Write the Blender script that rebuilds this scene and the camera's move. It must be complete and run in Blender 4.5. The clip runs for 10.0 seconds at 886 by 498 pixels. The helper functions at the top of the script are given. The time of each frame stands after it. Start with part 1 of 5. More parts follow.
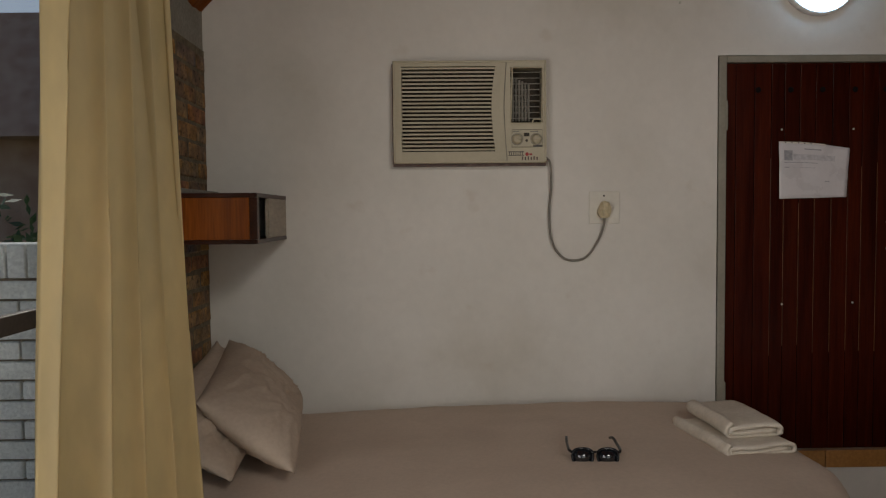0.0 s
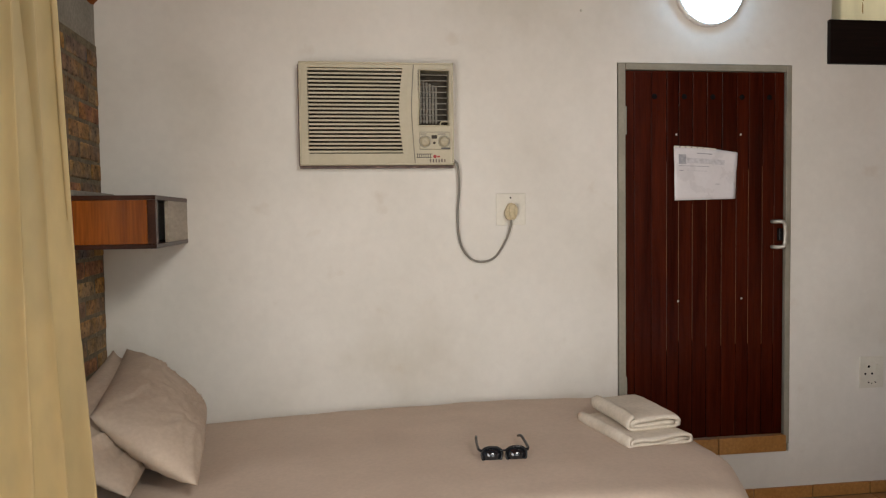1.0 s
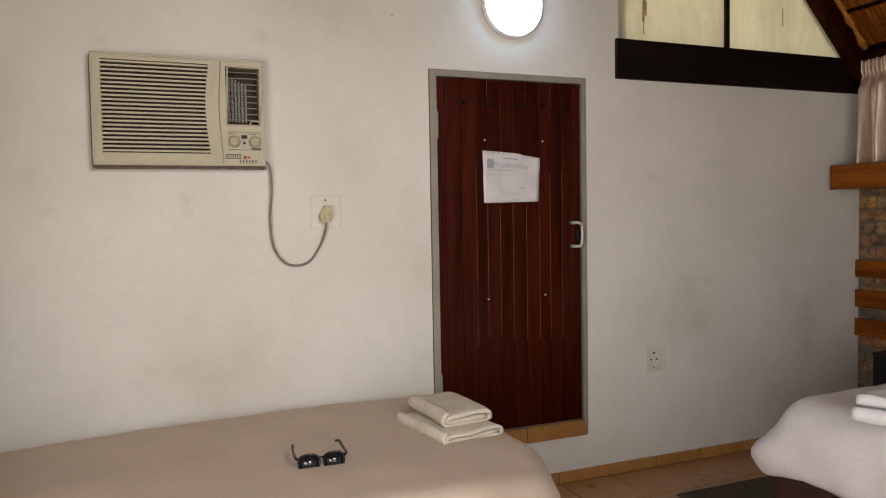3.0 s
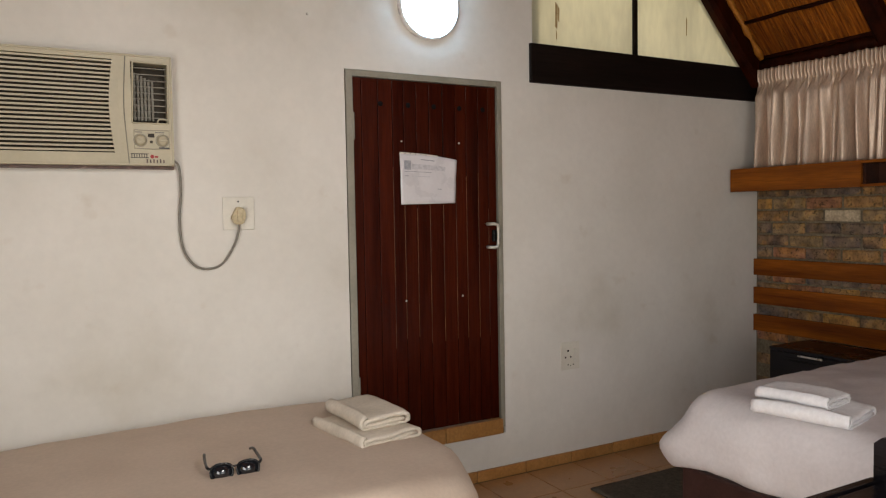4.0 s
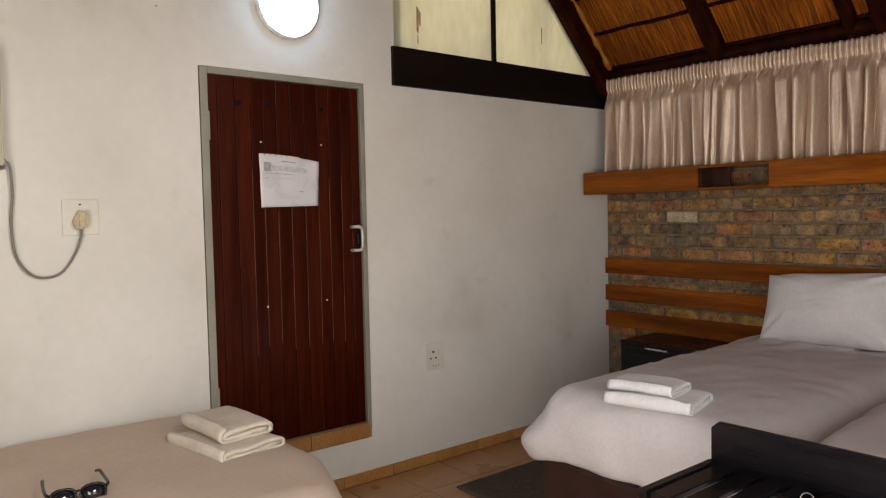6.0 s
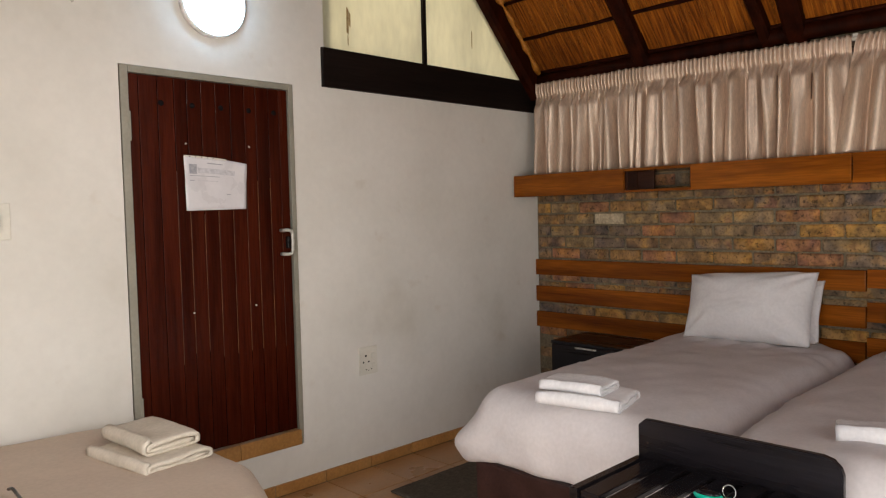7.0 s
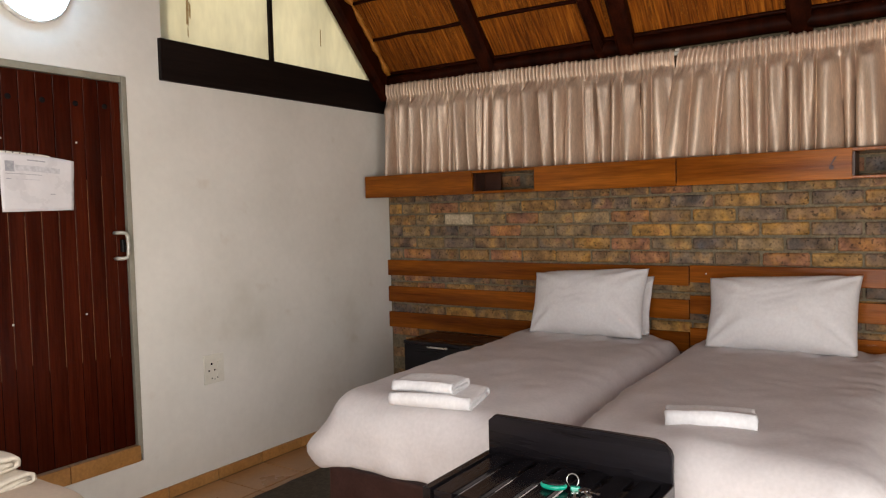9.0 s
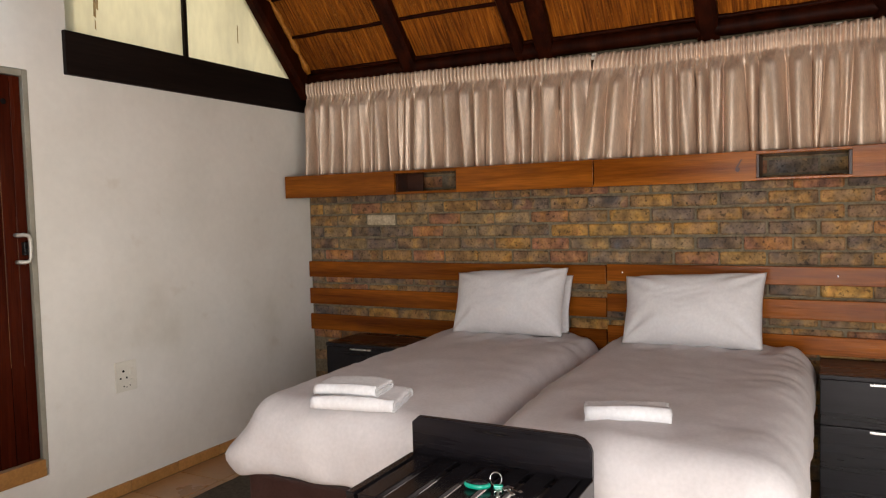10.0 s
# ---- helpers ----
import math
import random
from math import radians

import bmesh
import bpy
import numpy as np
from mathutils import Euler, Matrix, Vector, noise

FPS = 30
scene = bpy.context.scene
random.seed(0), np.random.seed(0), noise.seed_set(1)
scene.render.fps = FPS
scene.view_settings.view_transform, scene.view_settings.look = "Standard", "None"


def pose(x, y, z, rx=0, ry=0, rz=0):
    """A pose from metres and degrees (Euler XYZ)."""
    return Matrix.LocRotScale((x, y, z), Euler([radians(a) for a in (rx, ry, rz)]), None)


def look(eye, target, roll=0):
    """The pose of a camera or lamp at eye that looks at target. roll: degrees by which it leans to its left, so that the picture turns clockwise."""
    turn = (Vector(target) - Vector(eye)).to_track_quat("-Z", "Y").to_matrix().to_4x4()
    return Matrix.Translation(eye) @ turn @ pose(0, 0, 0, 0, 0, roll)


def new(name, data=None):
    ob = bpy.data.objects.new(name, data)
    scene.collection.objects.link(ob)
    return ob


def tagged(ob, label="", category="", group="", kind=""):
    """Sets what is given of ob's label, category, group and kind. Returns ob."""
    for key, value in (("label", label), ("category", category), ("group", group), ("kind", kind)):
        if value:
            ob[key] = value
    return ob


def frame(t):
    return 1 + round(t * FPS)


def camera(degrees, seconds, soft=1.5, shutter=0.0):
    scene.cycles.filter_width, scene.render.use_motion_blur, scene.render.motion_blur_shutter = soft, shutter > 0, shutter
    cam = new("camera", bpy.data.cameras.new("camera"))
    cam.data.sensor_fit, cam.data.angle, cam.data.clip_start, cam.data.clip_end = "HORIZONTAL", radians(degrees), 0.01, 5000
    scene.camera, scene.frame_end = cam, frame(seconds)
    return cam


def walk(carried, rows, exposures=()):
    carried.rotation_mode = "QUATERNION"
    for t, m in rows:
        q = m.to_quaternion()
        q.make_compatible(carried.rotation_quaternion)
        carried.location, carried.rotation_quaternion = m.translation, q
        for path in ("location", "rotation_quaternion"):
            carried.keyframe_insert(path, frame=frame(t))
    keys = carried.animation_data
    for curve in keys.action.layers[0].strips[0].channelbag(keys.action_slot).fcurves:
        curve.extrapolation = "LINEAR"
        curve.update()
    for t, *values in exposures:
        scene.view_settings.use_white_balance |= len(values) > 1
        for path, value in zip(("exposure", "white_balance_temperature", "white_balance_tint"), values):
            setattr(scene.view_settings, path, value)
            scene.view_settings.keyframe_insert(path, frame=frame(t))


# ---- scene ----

# ---------------------------------------------------------------- camera
cam = camera(62.7, 10.0, soft=1.2)
ROWS = [
    (0, -2.113, -3.201, 1.387, -0.85, -2.74, 0.55),
    (0.5, -2.109, -3.199, 1.388, -4.28, -2.70, 0.74),
    (1, -2.105, -3.197, 1.389, -7.89, -2.69, 0.77),
    (1.5, -2.101, -3.195, 1.389, -11.89, -2.70, 0.86),
    (2, -2.097, -3.193, 1.390, -15.80, -2.71, 0.93),
    (3.5, -2.084, -3.188, 1.393, -25.25, -2.78, 1.00),
    (4, -2.080, -3.186, 1.394, -28.51, -2.79, 1.00),
    (4.5, -2.076, -3.184, 1.394, -30.61, -2.80, 1.01),
    (5, -2.072, -3.182, 1.395, -32.82, -2.82, 1.06),
    (5.5, -2.068, -3.180, 1.396, -35.94, -2.85, 1.11),
    (7, -2.056, -3.175, 1.399, -44.35, -2.77, 1.40),
    (7.5, -2.052, -3.173, 1.400, -46.65, -2.81, 1.43),
    (8, -2.048, -3.171, 1.400, -49.41, -2.88, 1.45),
    (8.5, -2.044, -3.169, 1.401, -52.73, -2.96, 1.46),
    (9, -2.039, -3.167, 1.402, -55.95, -3.03, 1.46),
    (9.5, -2.035, -3.165, 1.403, -59.14, -3.11, 1.48),
    (10, -2.031, -3.163, 1.404, -62.04, -3.17, 1.49),
]
EXPOSURES = [(0, -1.76), (0.2, -1.35), (0.4, -1.02), (0.7, -0.70), (1.0, -0.60), (2.0, -0.57), (3.5, -0.58), (4.5, -0.54), (5.5, -0.47), (7.0, -0.27), (10, -0.04)]
walk(cam, [(t, pose(x, y, z, 90 + pitch, roll, yaw)) for t, x, y, z, yaw, pitch, roll in ROWS], EXPOSURES)

# ---------------------------------------------------------------- world and light
world = bpy.data.worlds.new("sky")
scene.world = world
world.use_nodes = True
wn = world.node_tree
sky = wn.nodes.new("ShaderNodeTexSky")
sky.sky_type, sky.sun_disc = "NISHITA", False
sky.sun_elevation, sky.sun_rotation = radians(47), radians(-27)
wn.links.new(sky.outputs[0], wn.nodes["Background"].inputs[0])
wn.nodes["Background"].inputs[1].default_value = 0.15

sun = new("sun", bpy.data.lights.new("sun", "SUN"))
sun.data.energy, sun.data.angle, sun.data.color = 5.0, radians(0.6), (1.0, 0.95, 0.87)
sun.matrix_world = look((0, 0, 0), (math.sin(radians(27)) * 0.682, -math.cos(radians(27)) * 0.682, -0.731))


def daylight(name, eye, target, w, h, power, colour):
    """An area lamp in one of the openings, as sky light and as added fill."""
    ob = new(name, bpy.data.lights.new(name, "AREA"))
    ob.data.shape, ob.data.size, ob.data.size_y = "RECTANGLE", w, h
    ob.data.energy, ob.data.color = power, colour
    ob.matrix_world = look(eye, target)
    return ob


# Sky light of the west door, whose unseen south end is lengthened for it.
daylight("daylight_west_door", (-3.085, -3.28, 1.05), (0, -3.28, 1.05), 2.30, 1.90, 120, (1.0, 0.945, 0.905))
# Added fill lamps in invented south openings; high one casts the shelf's shadow.
daylight("fill_south_low", (-0.85, -4.59, 1.25), (-0.85, 0, 1.25), 1.9, 2.0, 36, (1.0, 0.94, 0.86))
high_fill = daylight("fill_south_high", (-0.85, -4.55, 3.15), (-2.7, -0.3, 0.3), 0.9, 0.9, 27, (1.0, 0.95, 0.88))
# Narrowed so that this fill spares the east corner.
high_fill.data.spread = radians(86)


# ---------------------------------------------------------------- materials
def nodes_of(name):
    m = bpy.data.materials.new(name)
    m.use_nodes = True
    return m, m.node_tree.nodes, m.node_tree.links, m.node_tree.nodes["Principled BSDF"]


def surface(name, stops, scale=8.0, stretch=(1, 1, 1), rough=0.6, rough_var=0.1, bump=0.1, bump_scale=60.0,
            fine=0.15, fine_scale=70.0, metal=0.0, coat=0.0, vary=0.0, detail=5.0, spec=0.5, bump_dist=0.004, marks=None):
    """A surface with a coarse and a fine pattern in its colour, uneven gloss and a fine relief."""
    m, n, l, b = nodes_of(name)
    co = n.new("ShaderNodeTexCoord")
    mp = n.new("ShaderNodeMapping")
    mp.inputs["Scale"].default_value = stretch
    info = n.new("ShaderNodeObjectInfo")
    shift = n.new("ShaderNodeVectorMath")
    shift.operation = "MULTIPLY_ADD"
    shift.inputs[1].default_value = (37.0, 23.0, 51.0)
    l.new(info.outputs["Random"], shift.inputs[0])
    l.new(co.outputs["Object"], shift.inputs[2])
    l.new(shift.outputs[0], mp.inputs["Vector"])
    coarse = n.new("ShaderNodeTexNoise")
    coarse.inputs["Scale"].default_value, coarse.inputs["Detail"].default_value = scale, detail
    l.new(mp.outputs[0], coarse.inputs["Vector"])
    ramp = n.new("ShaderNodeValToRGB")
    while len(ramp.color_ramp.elements) < len(stops):
        ramp.color_ramp.elements.new(0.5)
    for e, (p, c) in zip(ramp.color_ramp.elements, stops):
        e.position, e.color = p, (*c, 1)
    l.new(coarse.outputs["Fac"], ramp.inputs[0])
    small = n.new("ShaderNodeTexNoise")
    small.inputs["Scale"].default_value, small.inputs["Detail"].default_value = fine_scale, 3
    l.new(mp.outputs[0], small.inputs["Vector"])
    span = n.new("ShaderNodeMapRange")
    span.inputs["From Min"].default_value, span.inputs["From Max"].default_value = 0.3, 0.7
    span.inputs["To Min"].default_value, span.inputs["To Max"].default_value = 1 - fine, 1 + fine
    l.new(small.outputs["Fac"], span.inputs["Value"])
    mul = n.new("ShaderNodeVectorMath")
    mul.operation = "SCALE"
    l.new(ramp.outputs[0], mul.inputs[0])
    l.new(span.outputs[0], mul.inputs["Scale"])
    last = mul
    if vary:
        per = n.new("ShaderNodeMapRange")
        per.inputs["To Min"].default_value, per.inputs["To Max"].default_value = 1 - vary, 1 + vary
        l.new(info.outputs["Random"], per.inputs["Value"])
        mul2 = n.new("ShaderNodeVectorMath")
        mul2.operation = "SCALE"
        l.new(mul.outputs[0], mul2.inputs[0])
        l.new(per.outputs[0], mul2.inputs["Scale"])
        last = mul2
    out = last.outputs[0]
    if marks:
        spots = n.new("ShaderNodeTexNoise")
        spots.inputs["Scale"].default_value, spots.inputs["Detail"].default_value = 7.0, 4
        l.new(mp.outputs[0], spots.inputs["Vector"])
        cut = n.new("ShaderNodeMapRange")
        cut.inputs["From Min"].default_value, cut.inputs["From Max"].default_value = 0.66, 0.76
        cut.inputs["To Max"].default_value = 0.26
        l.new(spots.outputs["Fac"], cut.inputs["Value"])
        tint = n.new("ShaderNodeMix")
        tint.data_type = "RGBA"
        l.new(cut.outputs[0], tint.inputs[0])
        l.new(out, tint.inputs[6])
        tint.inputs[7].default_value = (*marks, 1)
        out = tint.outputs[2]
    l.new(out, b.inputs["Base Color"])
    gl = n.new("ShaderNodeMapRange")
    gl.inputs["To Min"].default_value, gl.inputs["To Max"].default_value = max(0.02, rough - rough_var), min(1, rough + rough_var)
    l.new(coarse.outputs["Fac"], gl.inputs["Value"])
    l.new(gl.outputs[0], b.inputs["Roughness"])
    b.inputs["Metallic"].default_value = metal
    b.inputs["Coat Weight"].default_value = coat
    b.inputs["Coat Roughness"].default_value = 0.12
    b.inputs["Specular IOR Level"].default_value = spec
    if bump:
        rel = n.new("ShaderNodeTexNoise")
        rel.inputs["Scale"].default_value, rel.inputs["Detail"].default_value = bump_scale, 4
        l.new(mp.outputs[0], rel.inputs["Vector"])
        bp = n.new("ShaderNodeBump")
        bp.inputs["Strength"].default_value, bp.inputs["Distance"].default_value = bump, bump_dist
        l.new(rel.outputs["Fac"], bp.inputs["Height"])
        l.new(bp.outputs[0], b.inputs["Normal"])
    return m


def wood(name, dark, light, axis, rough=0.35, coat=0.3, vary=0.12, bump=0.15, spec=0.25):
    """Grain along axis 0, 1 or 2."""
    st = [1.0, 1.0, 1.0]
    st[axis] = 0.06
    mid = tuple((a + b) / 2 for a, b in zip(dark, light))
    return surface(name, [(0.25, dark), (0.5, mid), (0.75, light)], 14, st, rough, 0.1, bump, 90, 0.22, 120, coat=coat, vary=vary, spec=spec)


def brick_material(name):
    m, n, l, b = nodes_of(name)
    info, co = n.new("ShaderNodeObjectInfo"), n.new("ShaderNodeTexCoord")
    geo = n.new("ShaderNodeNewGeometry")
    ramp = n.new("ShaderNodeValToRGB")
    tones = [(0.26, 0.145, 0.060), (0.42, 0.215, 0.050), (0.17, 0.115, 0.070), (0.36, 0.135, 0.055), (0.24, 0.165, 0.080), (0.13, 0.105, 0.088),
             (0.50, 0.275, 0.060), (0.27, 0.160, 0.070), (0.19, 0.112, 0.062), (0.40, 0.150, 0.060), (0.32, 0.220, 0.105), (0.15, 0.120, 0.100)]
    while len(ramp.color_ramp.elements) < len(tones):
        ramp.color_ramp.elements.new(0.5)
    ramp.color_ramp.interpolation = "CONSTANT"
    for i, (e, c) in enumerate(zip(ramp.color_ramp.elements, tones)):
        e.position, e.color = i / len(tones), (*c, 1)
    add = n.new("ShaderNodeMath")
    add.operation = "ADD"
    l.new(info.outputs["Random"], add.inputs[0])
    l.new(geo.outputs["Random Per Island"], add.inputs[1])
    fr = n.new("ShaderNodeMath")
    fr.operation = "FRACT"
    l.new(add.outputs[0], fr.inputs[0])
    l.new(fr.outputs[0], ramp.inputs[0])
    sh = n.new("ShaderNodeVectorMath")
    sh.operation = "MULTIPLY_ADD"
    sh.inputs[1].default_value = (31, 17, 43)
    l.new(info.outputs["Random"], sh.inputs[0])
    l.new(co.outputs["Object"], sh.inputs[2])
    big, fine = n.new("ShaderNodeTexNoise"), n.new("ShaderNodeTexNoise")
    big.inputs["Scale"].default_value, fine.inputs["Scale"].default_value = 16, 75
    big.inputs["Detail"].default_value = fine.inputs["Detail"].default_value = 4
    for t in (big, fine):
        l.new(sh.outputs[0], t.inputs["Vector"])
    r2 = n.new("ShaderNodeMapRange")
    r2.inputs["From Min"].default_value, r2.inputs["From Max"].default_value = 0.32, 0.68
    r2.inputs["To Min"].default_value, r2.inputs["To Max"].default_value = 0.48, 1.30
    l.new(big.outputs["Fac"], r2.inputs["Value"])
    r3 = n.new("ShaderNodeMapRange")
    r3.inputs["From Min"].default_value, r3.inputs["From Max"].default_value = 0.33, 0.5
    r3.inputs["To Min"].default_value, r3.inputs["To Max"].default_value = 0.62, 1.05
    l.new(fine.outputs["Fac"], r3.inputs["Value"])
    mm = n.new("ShaderNodeMath")
    mm.operation = "MULTIPLY"
    l.new(r2.outputs[0], mm.inputs[0])
    l.new(r3.outputs[0], mm.inputs[1])
    blot = n.new("ShaderNodeTexNoise")
    blot.inputs["Scale"].default_value, blot.inputs["Detail"].default_value = 8.5, 3
    l.new(sh.outputs[0], blot.inputs["Vector"])
    patch = n.new("ShaderNodeValToRGB")
    spots = [(0.32, (0.075, 0.078, 0.088)), (0.43, (0.20, 0.120, 0.075)), (0.52, (0.25, 0.165, 0.085)), (0.60, (0.44, 0.235, 0.060)), (0.70, (0.32, 0.125, 0.055))]
    while len(patch.color_ramp.elements) < len(spots):
        patch.color_ramp.elements.new(0.5)
    for e, (q, c) in zip(patch.color_ramp.elements, spots):
        e.position, e.color = q, (*c, 1)
    l.new(blot.outputs["Fac"], patch.inputs[0])
    both = n.new("ShaderNodeMix")
    both.data_type = "RGBA"
    both.inputs[0].default_value = 0.48
    l.new(ramp.outputs[0], both.inputs[6])
    l.new(patch.outputs[0], both.inputs[7])
    pits = n.new("ShaderNodeTexNoise")
    pits.inputs["Scale"].default_value, pits.inputs["Detail"].default_value = 42, 2
    l.new(sh.outputs[0], pits.inputs["Vector"])
    pit = n.new("ShaderNodeMapRange")
    pit.inputs["From Min"].default_value, pit.inputs["From Max"].default_value = 0.62, 0.68
    pit.inputs["To Min"].default_value, pit.inputs["To Max"].default_value = 1.0, 0.38
    l.new(pits.outputs["Fac"], pit.inputs["Value"])
    mp2 = n.new("ShaderNodeMath")
    mp2.operation = "MULTIPLY"
    l.new(mm.outputs[0], mp2.inputs[0])
    l.new(pit.outputs[0], mp2.inputs[1])
    sc = n.new("ShaderNodeVectorMath")
    sc.operation = "SCALE"
    l.new(both.outputs[2], sc.inputs[0])
    l.new(mp2.outputs[0], sc.inputs["Scale"])
    l.new(sc.outputs[0], b.inputs["Base Color"])
    b.inputs["Roughness"].default_value = 0.75
    b.inputs["Specular IOR Level"].default_value = 0.3
    bp = n.new("ShaderNodeBump")
    bp.inputs["Strength"].default_value, bp.inputs["Distance"].default_value = 0.5, 0.006
    l.new(fine.outputs["Fac"], bp.inputs["Height"])
    l.new(bp.outputs[0], b.inputs["Normal"])
    return m


def glowing(name, colour, strength):
    m, n, l, b = nodes_of(name)
    b.inputs["Base Color"].default_value = (*colour, 1)
    b.inputs["Emission Color"].default_value = (*colour, 1)
    b.inputs["Emission Strength"].default_value = strength
    b.inputs["Roughness"].default_value = 0.3
    return m


def glass(name):
    m, n, l, b = nodes_of(name)
    b.inputs["Base Color"].default_value = (0.95, 0.97, 0.96, 1)
    b.inputs["Transmission Weight"].default_value = 1.0
    b.inputs["Roughness"].default_value = 0.02
    b.inputs["IOR"].default_value = 1.1
    return m


def translucent(name, colour, through_part):
    """Thin painted board or cloth that lets part of the daylight through."""
    m = surface(name, [(0.3, tuple(c * 0.86 for c in colour)), (0.6, colour)], 3.0, (1, 1, 0.35), 0.55, 0.1, 0.05, 40, 0.05, 25)
    n, l = m.node_tree.nodes, m.node_tree.links
    b = n["Principled BSDF"]
    tr, mix = n.new("ShaderNodeBsdfTranslucent"), n.new("ShaderNodeMixShader")
    l.new(b.inputs["Base Color"].links[0].from_socket, tr.inputs["Color"])
    mix.inputs[0].default_value = through_part
    l.new(b.outputs[0], mix.inputs[1])
    l.new(tr.outputs[0], mix.inputs[2])
    l.new(mix.outputs[0], n["Material Output"].inputs[0])
    return m


PLASTER = surface("white_plaster", [(0.28, (0.60, 0.57, 0.505)), (0.42, (0.67, 0.645, 0.59)), (0.64, (0.735, 0.71, 0.66))], 1.6, (1, 1, 1), 0.68, 0.08, 0.10, 14, 0.02, 30, bump_dist=0.006, spec=0.3, marks=(0.50, 0.42, 0.32))
LINTEL = surface("grey_lintel_plaster", [(0.3, (0.20, 0.19, 0.16)), (0.7, (0.30, 0.285, 0.24))], 5, rough=0.75, bump=0.2)
BRICK = brick_material("clinker_brick")
BRICK_PALE = surface("pale_brick", [(0.3, (0.36, 0.28, 0.18)), (0.7, (0.52, 0.42, 0.28))], 20, rough=0.8, bump=0.4, fine=0.3)
MORTAR = surface("grey_mortar", [(0.3, (0.115, 0.092, 0.055)), (0.7, (0.19, 0.155, 0.10))], 14, rough=0.9, bump=0.5, bump_scale=90, fine=0.3)
TILE = surface("terracotta_tile", [(0.25, (0.34, 0.175, 0.068)), (0.5, (0.38, 0.205, 0.085)), (0.75, (0.42, 0.24, 0.105))], 3, rough=0.3, rough_var=0.1, bump=0.06, vary=0.08, fine=0.06, fine_scale=40)
SKIRT = surface("skirting_tile", [(0.25, (0.33, 0.155, 0.045)), (0.7, (0.45, 0.23, 0.075))], 7, rough=0.32, bump=0.1, vary=0.15, fine=0.14)
GROUT = surface("tile_grout", [(0.3, (0.20, 0.15, 0.10)), (0.7, (0.30, 0.235, 0.16))], 12, rough=0.9, bump=0.3)
DOOR_WOOD = wood("mahogany_door", (0.019, 0.0022, 0.0008), (0.062, 0.0090, 0.0024), 2, 0.24, 0.0, 0.1, spec=0.16)
GROOVE = surface("groove_wood", [(0.38, (0.02, 0.005, 0.002)), (0.62, (0.06, 0.02, 0.006))], 9, (1, 1, 0.2), 0.5, bump=0.1)
GROOVE_PALE = surface("worn_groove_wood", [(0.38, (0.05, 0.014, 0.004)), (0.64, (0.22, 0.085, 0.022))], 10, (1, 1, 0.3), 0.6, bump=0.1)
FRAME_PAINT = surface("grey_frame_paint", [(0.3, (0.24, 0.225, 0.18)), (0.7, (0.30, 0.28, 0.225))], 8, rough=0.42, bump=0.06, fine=0.06)
SHELF_WOOD = wood("varnished_shelf_wood", (0.080, 0.017, 0.002), (0.30, 0.090, 0.008), 1, 0.2, 0.0, 0.15, bump=0.3, spec=0.15)
SHELF_WOOD_END = wood("varnished_end_wood", (0.13, 0.032, 0.005), (0.34, 0.098, 0.013), 2, 0.25, 0.05, 0.1)
SHELF_EDGE = wood("dark_edging_wood", (0.020, 0.006, 0.003), (0.060, 0.018, 0.007), 1, 0.35, 0.1)
SHELF_GREY = surface("pale_grey_panel", [(0.3, (0.26, 0.215, 0.16)), (0.7, (0.40, 0.345, 0.27))], 9, (1, 0.2, 1), 0.45, bump=0.15)
PLANK_WOOD = wood("headboard_plank_wood", (0.105, 0.022, 0.0027), (0.39, 0.115, 0.0105), 1, 0.22, 0.0, 0.25, bump=0.3, spec=0.12)
BEAM_WOOD = wood("black_stained_beam", (0.004, 0.0025, 0.002), (0.013, 0.0075, 0.006), 0, 0.55, 0.0, 0.1, spec=0.12)
RAFTER_WOOD = wood("dark_rafter_pole", (0.006, 0.0012, 0.0005), (0.034, 0.006, 0.0015), 2, 0.5, 0.0, 0.2, spec=0.06)
FOAM = surface("amber_foam", [(0.3, (0.26, 0.085, 0.008)), (0.7, (0.46, 0.18, 0.022))], 22, rough=0.4, bump=0.5, bump_scale=30, bump_dist=0.01)
ESPRESSO = wood("espresso_veneer", (0.003, 0.0025, 0.003), (0.013, 0.011, 0.014), 1, 0.28, 0.03, 0.1, spec=0.2)
ESPRESSO_X = wood("espresso_slat", (0.003, 0.0025, 0.003), (0.012, 0.010, 0.012), 0, 0.2, 0.1, 0.15, spec=0.35)
BASE_VINYL = surface("brown_base_vinyl", [(0.3, (0.030, 0.013, 0.011)), (0.7, (0.048, 0.022, 0.019))], 9, rough=0.45, spec=0.3, bump=0.15, bump_scale=160)
DUVET_TAN = surface("taupe_cotton", [(0.3, (0.52, 0.42, 0.335)), (0.7, (0.57, 0.465, 0.375))], 5, rough=0.85, bump=0.12, bump_scale=420, fine=0.04, spec=0.2)
DUVET_PINK = surface("greige_cotton", [(0.3, (0.57, 0.535, 0.535)), (0.7, (0.635, 0.60, 0.60))], 5, rough=0.85, bump=0.12, bump_scale=420, fine=0.04, spec=0.2)
PILLOW_BROWN = surface("brown_cotton", [(0.3, (0.43, 0.345, 0.27)), (0.7, (0.49, 0.40, 0.315))], 6, rough=0.85, bump=0.12, bump_scale=420, fine=0.05, spec=0.2)
PILLOW_PALE = surface("pale_cotton", [(0.3, (0.66, 0.635, 0.64)), (0.7, (0.72, 0.70, 0.705))], 6, rough=0.85, bump=0.1, bump_scale=420, fine=0.04, spec=0.2)
TOWEL_CREAM = surface("cream_terry", [(0.3, (0.62, 0.55, 0.45)), (0.7, (0.72, 0.65, 0.55))], 9, rough=0.95, bump=0.7, bump_scale=330, fine=0.06, spec=0.1)
